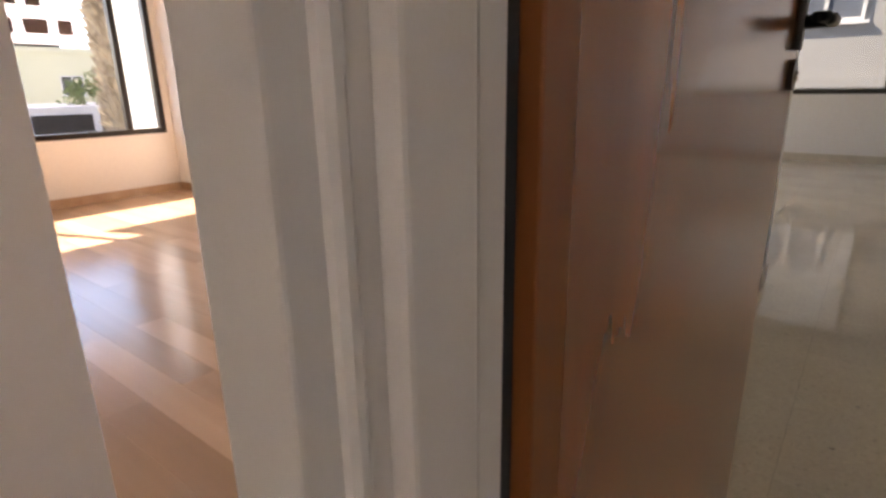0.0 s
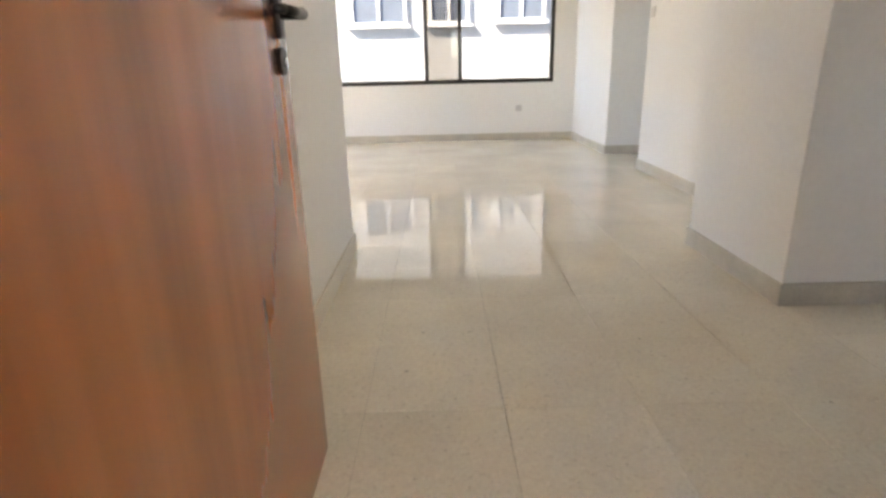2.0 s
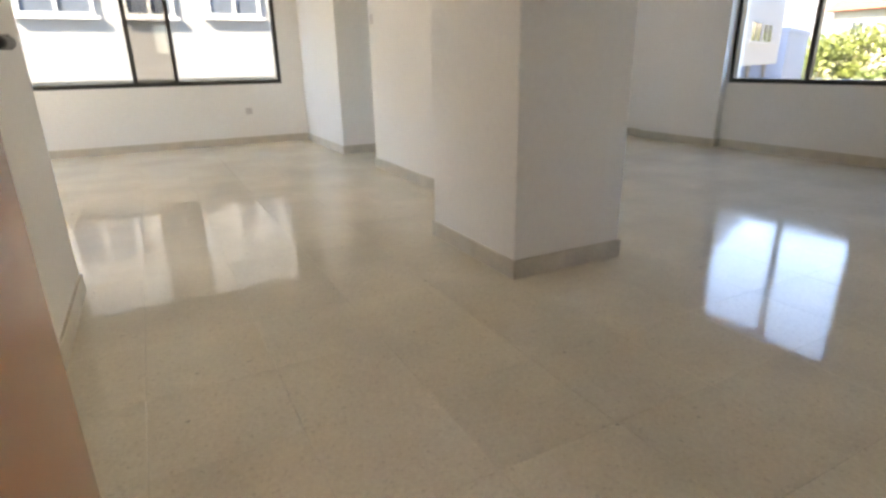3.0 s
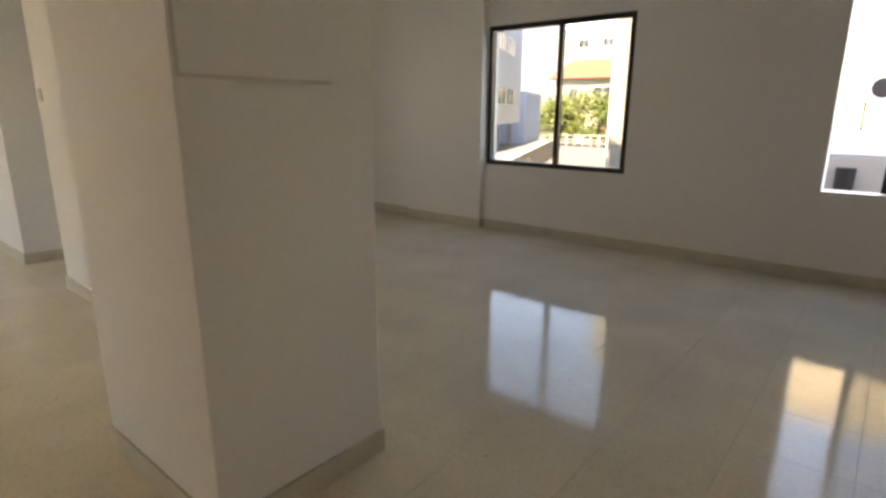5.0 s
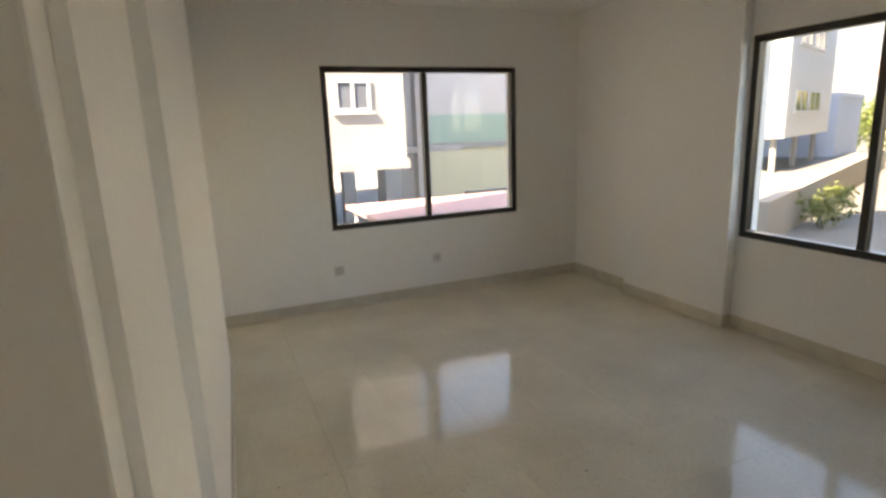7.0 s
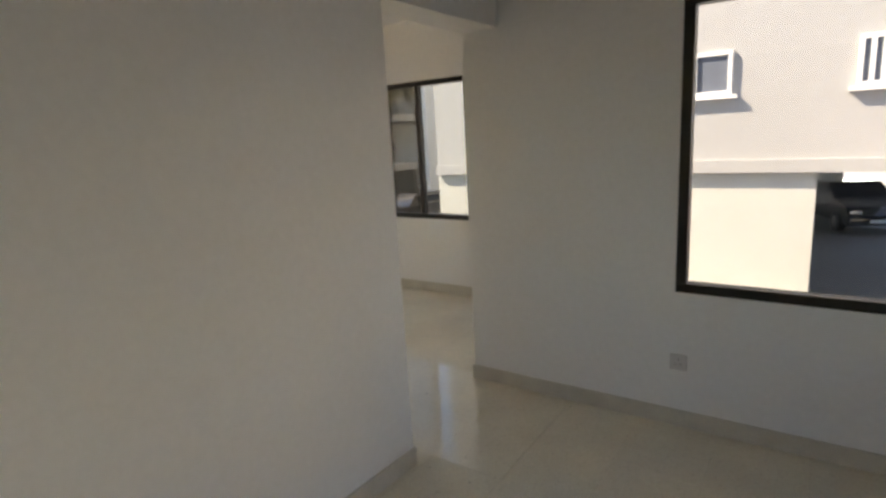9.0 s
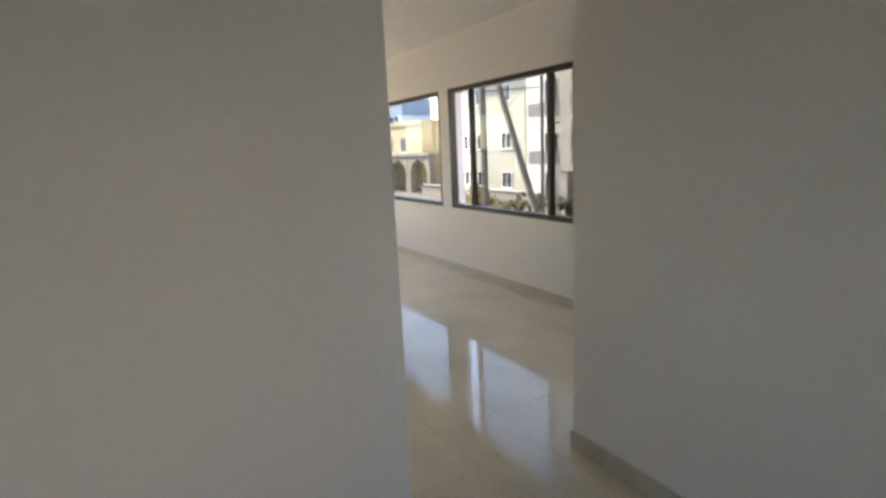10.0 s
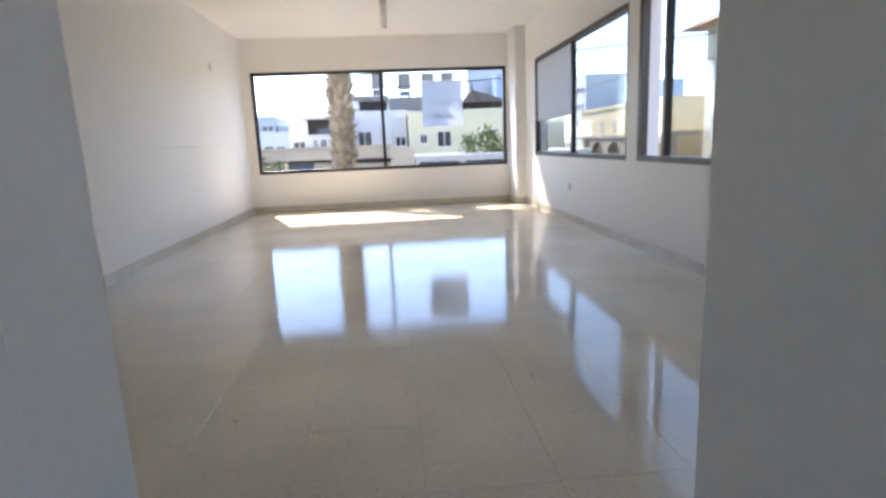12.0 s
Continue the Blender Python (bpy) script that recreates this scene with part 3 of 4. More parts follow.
# Curtain grey, also the painted shade of one street house opening.
CURTAINSHADE = material("grey_curtain_and_shade", (0.11, 0.13, 0.165), 0.8, vary=0.3, scale=4)
WHITEM = material("white_metal", (0.70, 0.70, 0.69), 0.45, vary=0.08, scale=4)
# Dark timber; also colours flat panels that stand in for shade in openings.
DARKM = material("dark_timber_and_opening_shade", (0.030, 0.024, 0.021), 0.85, vary=0.3, scale=2)
POLEM = material("weathered_pole", (0.17, 0.145, 0.12), 0.9, vary=0.3, scale=2)
DARKLEAF = material("dark_leaf", (0.035, 0.05, 0.018), 0.6, vary=0.5, scale=2.2, detail=20)
ROOFGREY = material("grey_roof_and_shade", (0.20, 0.19, 0.18), 0.7, vary=0.2, scale=0.8)
DRYBARK = material("dark_palm_bark", (0.075, 0.055, 0.036), 0.9, vary=0.5, scale=3.5, detail=30)
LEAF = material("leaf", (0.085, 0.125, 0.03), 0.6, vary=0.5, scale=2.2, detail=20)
# Lighter, yellower leaf copy with sunlight put into the colour.
LEAFY = material("leaf_with_sun", (0.12, 0.15, 0.03), 0.6, vary=0.5, scale=2.0, detail=20)
FLOWER = material("red_blossom", (0.40, 0.04, 0.03), 0.6, vary=0.3, scale=6)
BARK = material("bark", (0.11, 0.08, 0.055), 0.9, vary=0.4, scale=4, bump=0.5, bump_scale=20)
PALMBARK = material("palm_bark", (0.50, 0.41, 0.30), 0.9, vary=0.85, scale=6, detail=22, bump=0.6, bump_scale=25)
DRYFROND = material("dry_frond", (0.20, 0.165, 0.07), 0.85, vary=0.4, scale=4)
TYRE = material("tyre_rubber", (0.02, 0.02, 0.02), 0.8, vary=0.2, scale=10)
CARP = material("black_car_paint", (0.015, 0.015, 0.018), 0.2, coat=1.0, vary=0.1, scale=4)
# Distance haze is mixed straight into these two far building colours.
FARBLUE = material("haze_tinted_tower", (0.30, 0.38, 0.50), 0.5, vary=0.15, scale=0.1, detail=1)
FARWHITE = material("haze_tinted_pale_tower", (0.55, 0.56, 0.58), 0.8, vary=0.15, scale=0.1, detail=1)

ASPHALT = material("dusty_asphalt", (0.125, 0.124, 0.120), 0.9, vary=0.35, scale=0.35, detail=9, bump=0.2, bump_scale=30)
structure("ground", box(-600, 600, -600, 600, -3.0, GZ), ASPHALT, "pale dusty concrete and asphalt ground", "ground")


def facade_window(parent, face, box_, a0, a1, z0, z1, pane_mat=DARKW, sill=True):
    """A framed window on one side of a box building; face is one of -x +x -y +y."""
    x0, x1, y0, y1 = box_
    p = {"-x": x0, "+x": x1, "-y": y0, "+y": y1}[face]
    s = -1 if face[0] == "-" else 1
    mk = (lambda d0, d1, a, b, c, d: (min(p + s * d0, p + s * d1), max(p + s * d0, p + s * d1), a, b, c, d)) if face[1] == "x" else \
         (lambda d0, d1, a, b, c, d: (a, b, min(p + s * d0, p + s * d1), max(p + s * d0, p + s * d1), c, d))
    w = 0.06
    bm = bmesh.new()
    for q in ((a0, a1, z0, z0 + w), (a0, a1, z1 - w, z1), (a0, a0 + w, z0 + w, z1 - w), (a1 - w, a1, z0 + w, z1 - w),
              ((a0 + a1) / 2 - w / 2, (a0 + a1) / 2 + w / 2, z0 + w, z1 - w)):
        add_box(bm, *mk(0.004, 0.05, *q))
    if sill:
        add_box(bm, *mk(0.004, 0.08, a0 - 0.08, a1 + 0.08, z0 - 0.06, z0))
    f = part("window", bm, WHITEM, parent)
    m = (a0 + a1) / 2
    for u0, u1 in ((a0 + w, m - w / 2), (m + w / 2, a1 - w)):
        part("pane", box(*mk(0.006, 0.02, u0, u1, z0 + w, z1 - w)), pane_mat, f, "dark glass" if pane_mat is DARKW else "curtained glass")


def building(name, label, x0, x1, y0, y1, z0, z1, mat, windows=(), parapet=0.3, cat="building", pane_mat=DARKW, at=None, turn=0.0):
    ob = empty(name, at or (0, 0, 0))
    ob.rotation_euler.z = radians(turn)
    tagged(ob, label, cat)
    part("wall", box(x0, x1, y0, y1, z0, z1), mat, ob)
    if parapet:
        bm = bmesh.new()
        for q in ((x0 - 0.1, x1 + 0.1, y0 - 0.1, y0 + 0.15), (x0 - 0.1, x1 + 0.1, y1 - 0.15, y1 + 0.1), (x0 - 0.1, x0 + 0.15, y0 + 0.15, y1 - 0.15), (x1 - 0.15, x1 + 0.1, y0 + 0.15, y1 - 0.15)):
            add_box(bm, *q, z1 + 0.002, z1 + parapet)
        part("parapet", bm, mat, ob)
    for face, a0, a1, c0, c1 in windows:
        facade_window(ob, face, (x0, x1, y0, y1), a0, a1, c0, c1, pane_mat)
    return ob


def grid_windows(face, starts, width, sills, height):
    return [(face, a, a + width, z, z + height) for a in starts for z in sills]


# the white house on posts, opposite
white = building("apartment_house", "white rendered house on posts over a car park", -4.6, 5.0, 11.2, 28, 0.82, 12.0, RENDER,
                 [("-y", 3.45, 4.22, 2.05, 2.71), ("-y", 2.66, 2.98, 1.97, 2.66), ("-y", 0.03, 1.10, 2.0, 2.66), ("-y", -3.24, -2.0, 1.97, 3.0), ("-y", -1.5, -0.6, 1.97, 2.66)], pane_mat=CURTAINSHADE)
part("soffit_band", box(-4.6, 5.05, 11.13, 11.197, 0.78, 0.98), RENDER, white)
for px, py, w in ((5.02, 20.4, 0.30), (5.78, 20.4, 0.48), (2.6, 26, 0.4)):
    part("post", box(px - w / 2, px + w / 2, py - w / 2, py + w / 2, GZ, 0.819), RENDER, white)
part("back_wall", box(-4.6, 3.0, 27.6, 27.9, GZ, 0.819), GREYR, white)
part("stair_block", box(7.25, 7.88, 20.2, 21.4, GZ, 0.819), GREYR, white)
part("boundary_wall", box(3.2, 16, 34.0, 34.2, GZ, -0.3), WHITER, white)
part("ground_storey", box(-4.6, 2.30, 11.22, 11.5, GZ, 0.819), PALECREAM, white, "pale cream ground storey wall")
part("kerb_wall", box(-4.6, 2.4, 9.6, 11.21, GZ, -1.25), CONCRETE, white)
part("corner_post", box(5.5, 5.82, 11.8, 12.12, GZ, 8.0), RENDER, white)
part("ledge", box(5.02, 6.7, 11.85, 12.1, 1.08, 1.22), RENDER, white)

shade = building("neighbour_house", "pinkish rendered house side with a pale green balcony band", 8.9, 22, 20, 24.5, GZ, 8.5, PINKR)
part("green_band", box(8.92, 22, 19.94, 19.996, 1.05, 2.15), material("green_glass_band", (0.30, 0.42, 0.36), 0.3, vary=0.1, scale=1), shade, "pale green glazed balcony band")
part("string_course", box(8.85, 22, 19.85, 19.995, 0.82, 1.02), RENDER, shade)
part("lower_wall", box(8.88, 22, 19.95, 19.996, GZ, 0.80), material("butter_render", (0.66, 0.59, 0.42), 0.85, vary=0.12, scale=0.3, detail=6), shade, "cream painted lower wall")

canopy = empty("canopy", (0, 0, 0))
tagged(canopy, "faded pink flat canopy on thin white legs", "canopy")
part("roof", box(3.30, 8.6, 7.5, 10.05, 0.14, 0.20, 0.01), PINKM, canopy)
part("edge_beam", box(3.28, 8.6, 7.45, 7.499, 0.13, 0.205), PINKM, canopy)
part("edge_beam", box(3.25, 3.299, 7.45, 10.05, 0.13, 0.205), PINKM, canopy)
for lx, ly in ((3.42, 7.6), (3.42, 9.9), (8.4, 7.6), (8.4, 9.9)):
    part("leg", rod((lx, ly, GZ), (lx, ly, 0.14), 0.035, 8), WHITEM, canopy)
part("brace", rod((3.42, 7.6, -0.35), (3.85, 7.6, 0.14), 0.02, 6), WHITEM, canopy)


def parked_car(at, turn, paint, label):
    ob = empty("parked_car", at)
    ob.rotation_euler.z = radians(turn)
    tagged(ob, label, "car")
    side = [(-2.1, 0.35), (-2.15, 0.75), (-1.95, 0.92), (-1.55, 0.98), (-1.0, 1.42), (0.35, 1.45), (1.05, 1.0), (1.95, 0.85), (2.15, 0.6), (2.1, 0.3)]
    bm = bmesh.new()
    for y in (-0.82, 0.82):
        vs = [bm.verts.new((x, y * (0.86 if z > 1.2 else 1), z)) for x, z in side]
        bm.faces.new(vs)
    bm.verts.ensure_lookup_table()
    n = len(side)
    for i in range(n):
        j = (i + 1) % n
        bm.faces.new([bm.verts[i], bm.verts[j], bm.verts[n + j], bm.verts[n + i]])
    part("body", bm, paint, ob)
    for s in (-1, 1):
        part("side_window", box(-1.0, 0.5, s * 0.79 - 0.012, s * 0.79 + 0.012, 1.0, 1.32, 0.01), DARKW, ob)
        part("headlight", box(2.02, 2.13, s * 0.6 - 0.16, s * 0.6 + 0.16, 0.62, 0.74, 0.02), CHROME, ob)
        for wx in (-1.35, 1.35):
            wh = part("wheel", rod((wx, s * 0.66, 0.31), (wx, s * 0.86, 0.31), 0.31, 20), TYRE, ob)
            part("rim", rod((wx, s * 0.855, 0.31), (wx, s * 0.875, 0.31), 0.19, 16), CHROME, wh)
    part("bumper", box(2.06, 2.2, -0.78, 0.78, 0.3, 0.5, 0.03), paint, ob)
    part("number_plate", box(2.2, 2.21, -0.25, 0.25, 0.38, 0.48), WHITEM, ob)
    return ob


parked_car((3.1, 23.8, GZ), -70, CARP, "black parked car in the shade under the house")


# ---------------------------------------------------------------- the alley to the east
def prism(x0, y0, x1, y1, w, z0, z1):
    """A long block along the line from (x0, y0) to (x1, y1), w wide to its left."""
    d = Vector((x1 - x0, y1 - y0, 0)).normalized()
    n = Vector((-d.y, d.x, 0)) * w
    bm = bmesh.new()
    lo = [bm.verts.new((p.x, p.y, z0)) for p in (Vector((x0, y0, 0)), Vector((x1, y1, 0)), Vector((x1, y1, 0)) + n, Vector((x0, y0, 0)) + n)]
    hi = [bm.verts.new((v.co.x, v.co.y, z1)) for v in lo]
    bm.faces.new(lo[::-1])
    bm.faces.new(hi)
    for i in range(4):
        bm.faces.new([lo[i], lo[(i + 1) % 4], hi[(i + 1) % 4], hi[i]])
    return bm


SLABS = material("sunbleached_concrete", (0.20, 0.19, 0.172), 0.9, vary=0.25, scale=0.35, detail=9, bump=0.2, bump_scale=30)
structure("alley_paving", prism(13.0, 3.6, 50, 19.5, 7.0, GZ, GZ + 0.02), SLABS, "sunbleached pale concrete paving of the alley", "pavement")
terrace = empty("raised_terrace")
tagged(terrace, "raised pale concrete terrace with a rough retaining wall", "terrace")
part("slab", prism(15.0, 9.6, 41, 20.7, 14, GZ, -0.98), CONCRETE, terrace)
part("retaining_wall", prism(15.0, 9.59, 41, 20.69, 0.35, GZ, -0.72), STONEW, terrace)
over = empty("overhanging_house", (24.4, 16.0, 0))
over.rotation_euler.z = radians(23)
tagged(over, "white house overhanging a terrace on thin posts", "building")
part("wall", box(0, 10, 0, 9, 0.62, 9), WHITER, over)
facade_window(over, "-y", (0, 10, 0, 9), 1.5, 4.0, 1.75, 2.75)
facade_window(over, "-y", (0, 10, 0, 9), 4.4, 6.9, 1.75, 2.75)
facade_window(over, "-y", (0, 10, 0, 9), 1.5, 4.0, 4.75, 5.75)
facade_window(over, "-y", (0, 10, 0, 9), 4.4, 6.9, 4.75, 5.75)
for px in (0.6, 4.6, 9.0):
    part("post", rod((px, 0.5, -0.98), (px, 0.5, 0.62), 0.13, 10), RENDER, over)
part("shed", box(0.2, 1.4, 2.0, 3.5, -0.98, 0.4), GREYR, over)
building("blue_house", "plain blue painted house wall beyond the terrace", 0, 9, 0, 6, -1.2, 2.5, BLUER, at=(35.5, 20.6, 0), turn=23)
cream = building("cream_house", "tall cream rendered house beside the alley", 0, 34, -9, 0, GZ, 9.5, DULLCREAM,
                 [("+y", 3, 4.2, 1.5, 2.8), ("+y", 9, 10.2, 1.5, 2.8), ("+y", 16, 17.2, 1.5, 2.8), ("+y", 3, 4.2, 4.6, 5.9), ("+y", 9, 10.2, 4.6, 5.9)], at=(21.6, 8.0, 0), turn=22)
part("string_course", box(0, 34, 0.002, 0.12, 0.35, 0.55), DULLCREAM, cream)
part("drain_pipe", rod((0.8, 0.1, GZ), (0.8, 0.1, 9), 0.06, 8), WHITEM, cream)
red = empty("red_roof_house", (60, 24, 0))
red.rotation_euler.z = radians(8)
tagged(red, "cream house with a hipped red clay roof behind trees", "house")
part("wall", box(0, 9, -0.5, 7, GZ, 5.1), CREAM, red)
bm = bmesh.new()
b0 = [bm.verts.new(c) for c in ((-0.8, -1.4, 5.1), (9.8, -1.4, 5.1), (9.8, 7.8, 5.1), (-0.8, 7.8, 5.1))]
r0, r1 = bm.verts.new((4.0, 0.0, 7.5)), bm.verts.new((4.0, 6.5, 7.5))
bm.faces.new([b0[0], b0[1], r0])
bm.faces.new([b0[1], b0[2], r1, r0])
bm.faces.new([b0[2], b0[3], r1])
bm.faces.new([b0[3], b0[0], r0, r1])
bm.faces.new(b0[::-1])
part("roof", bm, ROOFRED, red)
facade_window(red, "-x", (0, 9, -0.5, 7), 0.3, 2.6, 2.6, 4.2)
facade_window(red, "-x", (0, 9, -0.5, 7), 4.2, 5.4, 2.6, 4.2)
building("apartment_block", "tall white apartment block far behind", 82, 100, 24, 58, GZ, 13.5, RENDER, grid_windows("-x", [26, 30, 34, 38, 42, 46, 50], 1.8, [1.5, 4.7, 7.9, 11.0], 1.3))
building("apartment_block", "white apartment block behind a blue house", 66, 80, 42, 60, GZ, 16, RENDER, grid_windows("-x", [43, 47, 51, 55], 1.8, [1.5, 4.7, 7.9, 11.0], 1.3))

fence = empty("metal_fence")
tagged(fence, "low white metal fence closing the alley", "fence")
fa, fb = Vector((49.5, 26.0, 0)), Vector((50.5, 19.6, 0))
for i in range(9):
    p = fa.lerp(fb, i / 8)
    part("fence_post", rod((p.x, p.y, GZ), (p.x, p.y, -0.75), 0.032, 6), WHITEM, fence)
for z in (-1.6, -1.25, -0.85):
    part("rail", rod((fa.x, fa.y, z), (fb.x, fb.y, z), 0.026, 6), WHITEM, fence)


def leaf_cloud(lumps, per, size, seed):
    """Crown of many small bent leaves scattered through overlapping uneven lumps (x, y, z, r)."""
    rnd = random.Random(seed)
    verts, faces = [], []
    for cx, cy, cz, r in lumps:
        for _ in range(int(per * r * r)):
            d = Vector((rnd.gauss(0, 1), rnd.gauss(0, 1), rnd.gauss(0, 1))).normalized()
            q = Vector((cx, cy, cz)) + d * r * (rnd.random() ** 0.45) * Vector((1, 1, 0.85)).length / 1.65
            u = Vector((rnd.uniform(-1, 1), rnd.uniform(-1, 1), rnd.uniform(-1, 1))).normalized()
            w = u.cross(Vector((rnd.uniform(-1, 1), rnd.uniform(-1, 1), rnd.uniform(-0.3, 1)))).normalized()
            s = size * rnd.uniform(0.6, 1.4)
            b = len(verts)
            verts += [tuple(q - u * s), tuple(q + w * s * 0.45 + u * 0.1 * s), tuple(q + u * s), tuple(q - w * s * 0.45 + u * 0.1 * s)]
            faces.append((b, b + 1, b + 2, b + 3))
    me = bpy.data.meshes.new("crown")
    me.from_pydata(verts, [], faces)
    return me


def tree(name, label, at, height, spread, mat, seed, lumps=9, per=110, size=0.16, trunk=0.12):
    rnd = random.Random(seed)
    ob = empty(name, at)
    tagged(ob, label, "tree" if height > 2 else "shrub")
    bm = bmesh.new()
    top = Vector((rnd.uniform(-0.2, 0.2), rnd.uniform(-0.2, 0.2), height * 0.55))
    add_rod(bm, (0, 0, 0), top, trunk, 8, trunk * 0.6)
    ls = []
    for i in range(lumps):
        a = i * 2.4 + rnd.random()
        r = spread * (0.25 + 0.75 * rnd.random())
        c = Vector((math.cos(a) * r, math.sin(a) * r, height * rnd.uniform(0.30, 0.86)))
        add_rod(bm, top * rnd.uniform(0.4, 1), c, trunk * 0.4, 5, trunk * 0.1)
        ls.append((c.x, c.y, c.z, spread * rnd.uniform(0.35, 0.6)))
    part("trunk", bm, BARK, ob)
    me = leaf_cloud(ls, per, size, seed)
    me.materials.append(mat)
    cr = new("crown", me)
    cr.parent = ob
    return ob


tree("garden_tree", "bushy tree behind the alley fence, sunlight put into its leaf green", (52, 24.6, GZ), 5.4, 3.0, LEAFY, 11, per=120, size=0.22)
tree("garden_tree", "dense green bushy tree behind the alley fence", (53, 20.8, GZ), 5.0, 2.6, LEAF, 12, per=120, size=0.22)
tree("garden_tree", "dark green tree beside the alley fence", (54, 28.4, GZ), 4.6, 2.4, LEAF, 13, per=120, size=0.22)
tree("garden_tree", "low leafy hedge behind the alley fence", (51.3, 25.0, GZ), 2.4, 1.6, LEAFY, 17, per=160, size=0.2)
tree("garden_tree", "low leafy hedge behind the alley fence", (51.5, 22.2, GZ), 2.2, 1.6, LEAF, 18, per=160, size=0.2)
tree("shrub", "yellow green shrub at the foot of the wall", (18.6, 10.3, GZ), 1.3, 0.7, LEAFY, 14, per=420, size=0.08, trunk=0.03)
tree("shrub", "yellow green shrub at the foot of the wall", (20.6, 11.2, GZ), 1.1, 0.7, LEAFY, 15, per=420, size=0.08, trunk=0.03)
tree("flowering_shrub", "red flowering shrub by the cream house", (48.5, 19.2, GZ), 2.8, 0.6, FLOWER, 16, per=200, size=0.12, trunk=0.05)

# seen through the hatch: flat roof, beige wall, cooling unit
low = building("flat_roofed_store", "low store with a white flat roof and grey walls", 6.6, 21, -6, 1.2, GZ, 0.88, RENDER, parapet=0)
part("front_wall", box(6.55, 6.597, -6, 1.2, GZ, 0.86), GREYR, low, "dark grey shaded wall")
part("downpipe", rod((6.5, -0.98, GZ), (6.5, -0.98, 0.75), 0.09, 10), DARKM, low)
building("beige_house", "beige rendered house wall beyond the flat roof", 21.2, 30, -9, 6.0, GZ, 9, CREAM)
unit = empty("cooling_unit", (18.5, -0.9, 0.88))
tagged(unit, "white outdoor cooling unit on a thin metal stand", "cooling unit")
part("case", box(-0.2, 0.2, -0.5, 0.5, 0.75, 1.45, 0.02), WHITEM, unit)
part("fan_grille", rod((-0.24, 0.12, 1.1), (-0.201, 0.12, 1.1), 0.25, 24), DARKM, unit, "round dark fan grille")
for sy in (-0.45, 0.45):
    part("leg", rod((0, sy, 0), (0, sy, 0.75), 0.03, 6), DARKM, unit)

# ---------------------------------------------------------------- street to the north-west
flats = building("balcony_flats", "white block of flats with deep shaded balconies", -23.2, -13.4, 22.9, 33, GZ, 9.0, FLATW,
                 [("-y", -21.6, -20.4, 0.62, 2.05), ("-y", -18.0, -16.3, 0.62, 2.2), ("-y", -21.6, -20.4, 3.35, 4.9), ("-y", -18.0, -16.3, 3.35, 5.0),
                  ("-y", -21.6, -20.6, -1.8, -0.1), ("-y", -17.4, -16.6, -1.9, -0.1)])
garden = empty("brick_garden_wall")
tagged(garden, "low brownish brick garden wall before the cream house", "wall")
part("wall", box(-33, -19.8, 21.0, 21.25, GZ, -1.15), STONEW, garden)
part("coping", box(-33, -19.8, 20.95, 21.3, -1.149, -1.07), GREYR, garden)
part("corner_pier", box(-17.15, -16.4, 20.02, 22.898, 0.5, 8.6), FLATW, flats)
part("corner_post", box(-17.1, -16.72, 20.06, 20.44, GZ, 0.14), FLATW, flats)
for z in (0.14, 2.42, 5.2):
    part("balcony_slab", box(-19.54, -17.152, 20.0, 22.898, z, z + 0.30), FLATW, flats)
    part("balcony_slab", box(-16.398, -14.0, 20.0, 22.898, z, z + 0.30), FLATW, flats)
    part("balcony_parapet", box(-19.5, -17.16, 20.05, 20.15, z + 0.302, z + 0.95), ROOFGREY, flats, "grey balcony parapet")
    part("balcony_parapet", box(-16.39, -14.05, 20.05, 20.15, z + 0.302, z + 0.95), ROOFGREY, flats, "grey balcony parapet")
    part("balcony_post", box(-14.75, -14.42, 20.2, 20.5, z + 0.302, z + 2.27), FLATW, flats)
part("pier_foot", box(-17.15, -16.4, 20.02, 22.898, 0.142, 0.498), FLATW, flats)
# Grey instead of white render: undercroft shade is put into the colour.
part("garage_back", box(-19.4, -14.2, 22.7, 22.896, GZ, 0.12), ROOFGREY, flats, "grey wall with undercroft shade put into its colour")
tree("shrub", "dark green shrub beside the flats", (-14.2, 19.0, GZ), 1.9, 0.7, DARKLEAF, 41, per=420, size=0.10, trunk=0.04)
tree("shrub", "dark green shrub in front of the flats", (-16.2, 19.6, GZ), 1.0, 0.6, DARKLEAF, 42, per=420, size=0.09, trunk=0.03)
tree("shrub", "low dark shrub at the corner post", (-18.0, 19.4, GZ), 1.1, 0.6, DARKLEAF, 43, per=420, size=0.09, trunk=0.03)
parked_car((-11.4, 19.6, GZ), 80, CARP, "black car parked in the street by the flats")
FADEDCREAM = material("faded_cream_render", (0.48, 0.45, 0.37), 0.85, vary=0.15, scale=0.3, detail=6, bump=0.2, bump_scale=25)
building("cream_flats", "pale cream rendered four storey house with small windows", -34.8, -26.0, 25, 37, GZ, 7.85, FADEDCREAM,
         grid_windows("-y", [-33.9, -31.6, -28.6], 1.15, [-1.45, 1.2, 4.3], 1.1), parapet=0)
eave = empty("tiled_eaves", (0, 0, 0))
tagged(eave, "projecting faded tiled roof of the cream house", "roof")
bm = bmesh.new()
b0 = [bm.verts.new(c) for c in ((-36.4, 23.9, 7.86), (-25.0, 23.9, 7.86), (-25.0, 38.2, 7.86), (-36.4, 38.2, 7.86))]
r0, r1 = bm.verts.new((-30.7, 29, 10.2)), bm.verts.new((-30.7, 33, 10.2))
for f in ([b0[0], b0[1], r0], [b0[1], b0[2], r1, r0], [b0[2], b0[3], r1], [b0[3], b0[0], r0, r1], b0[::-1]):
    bm.faces.new(f)
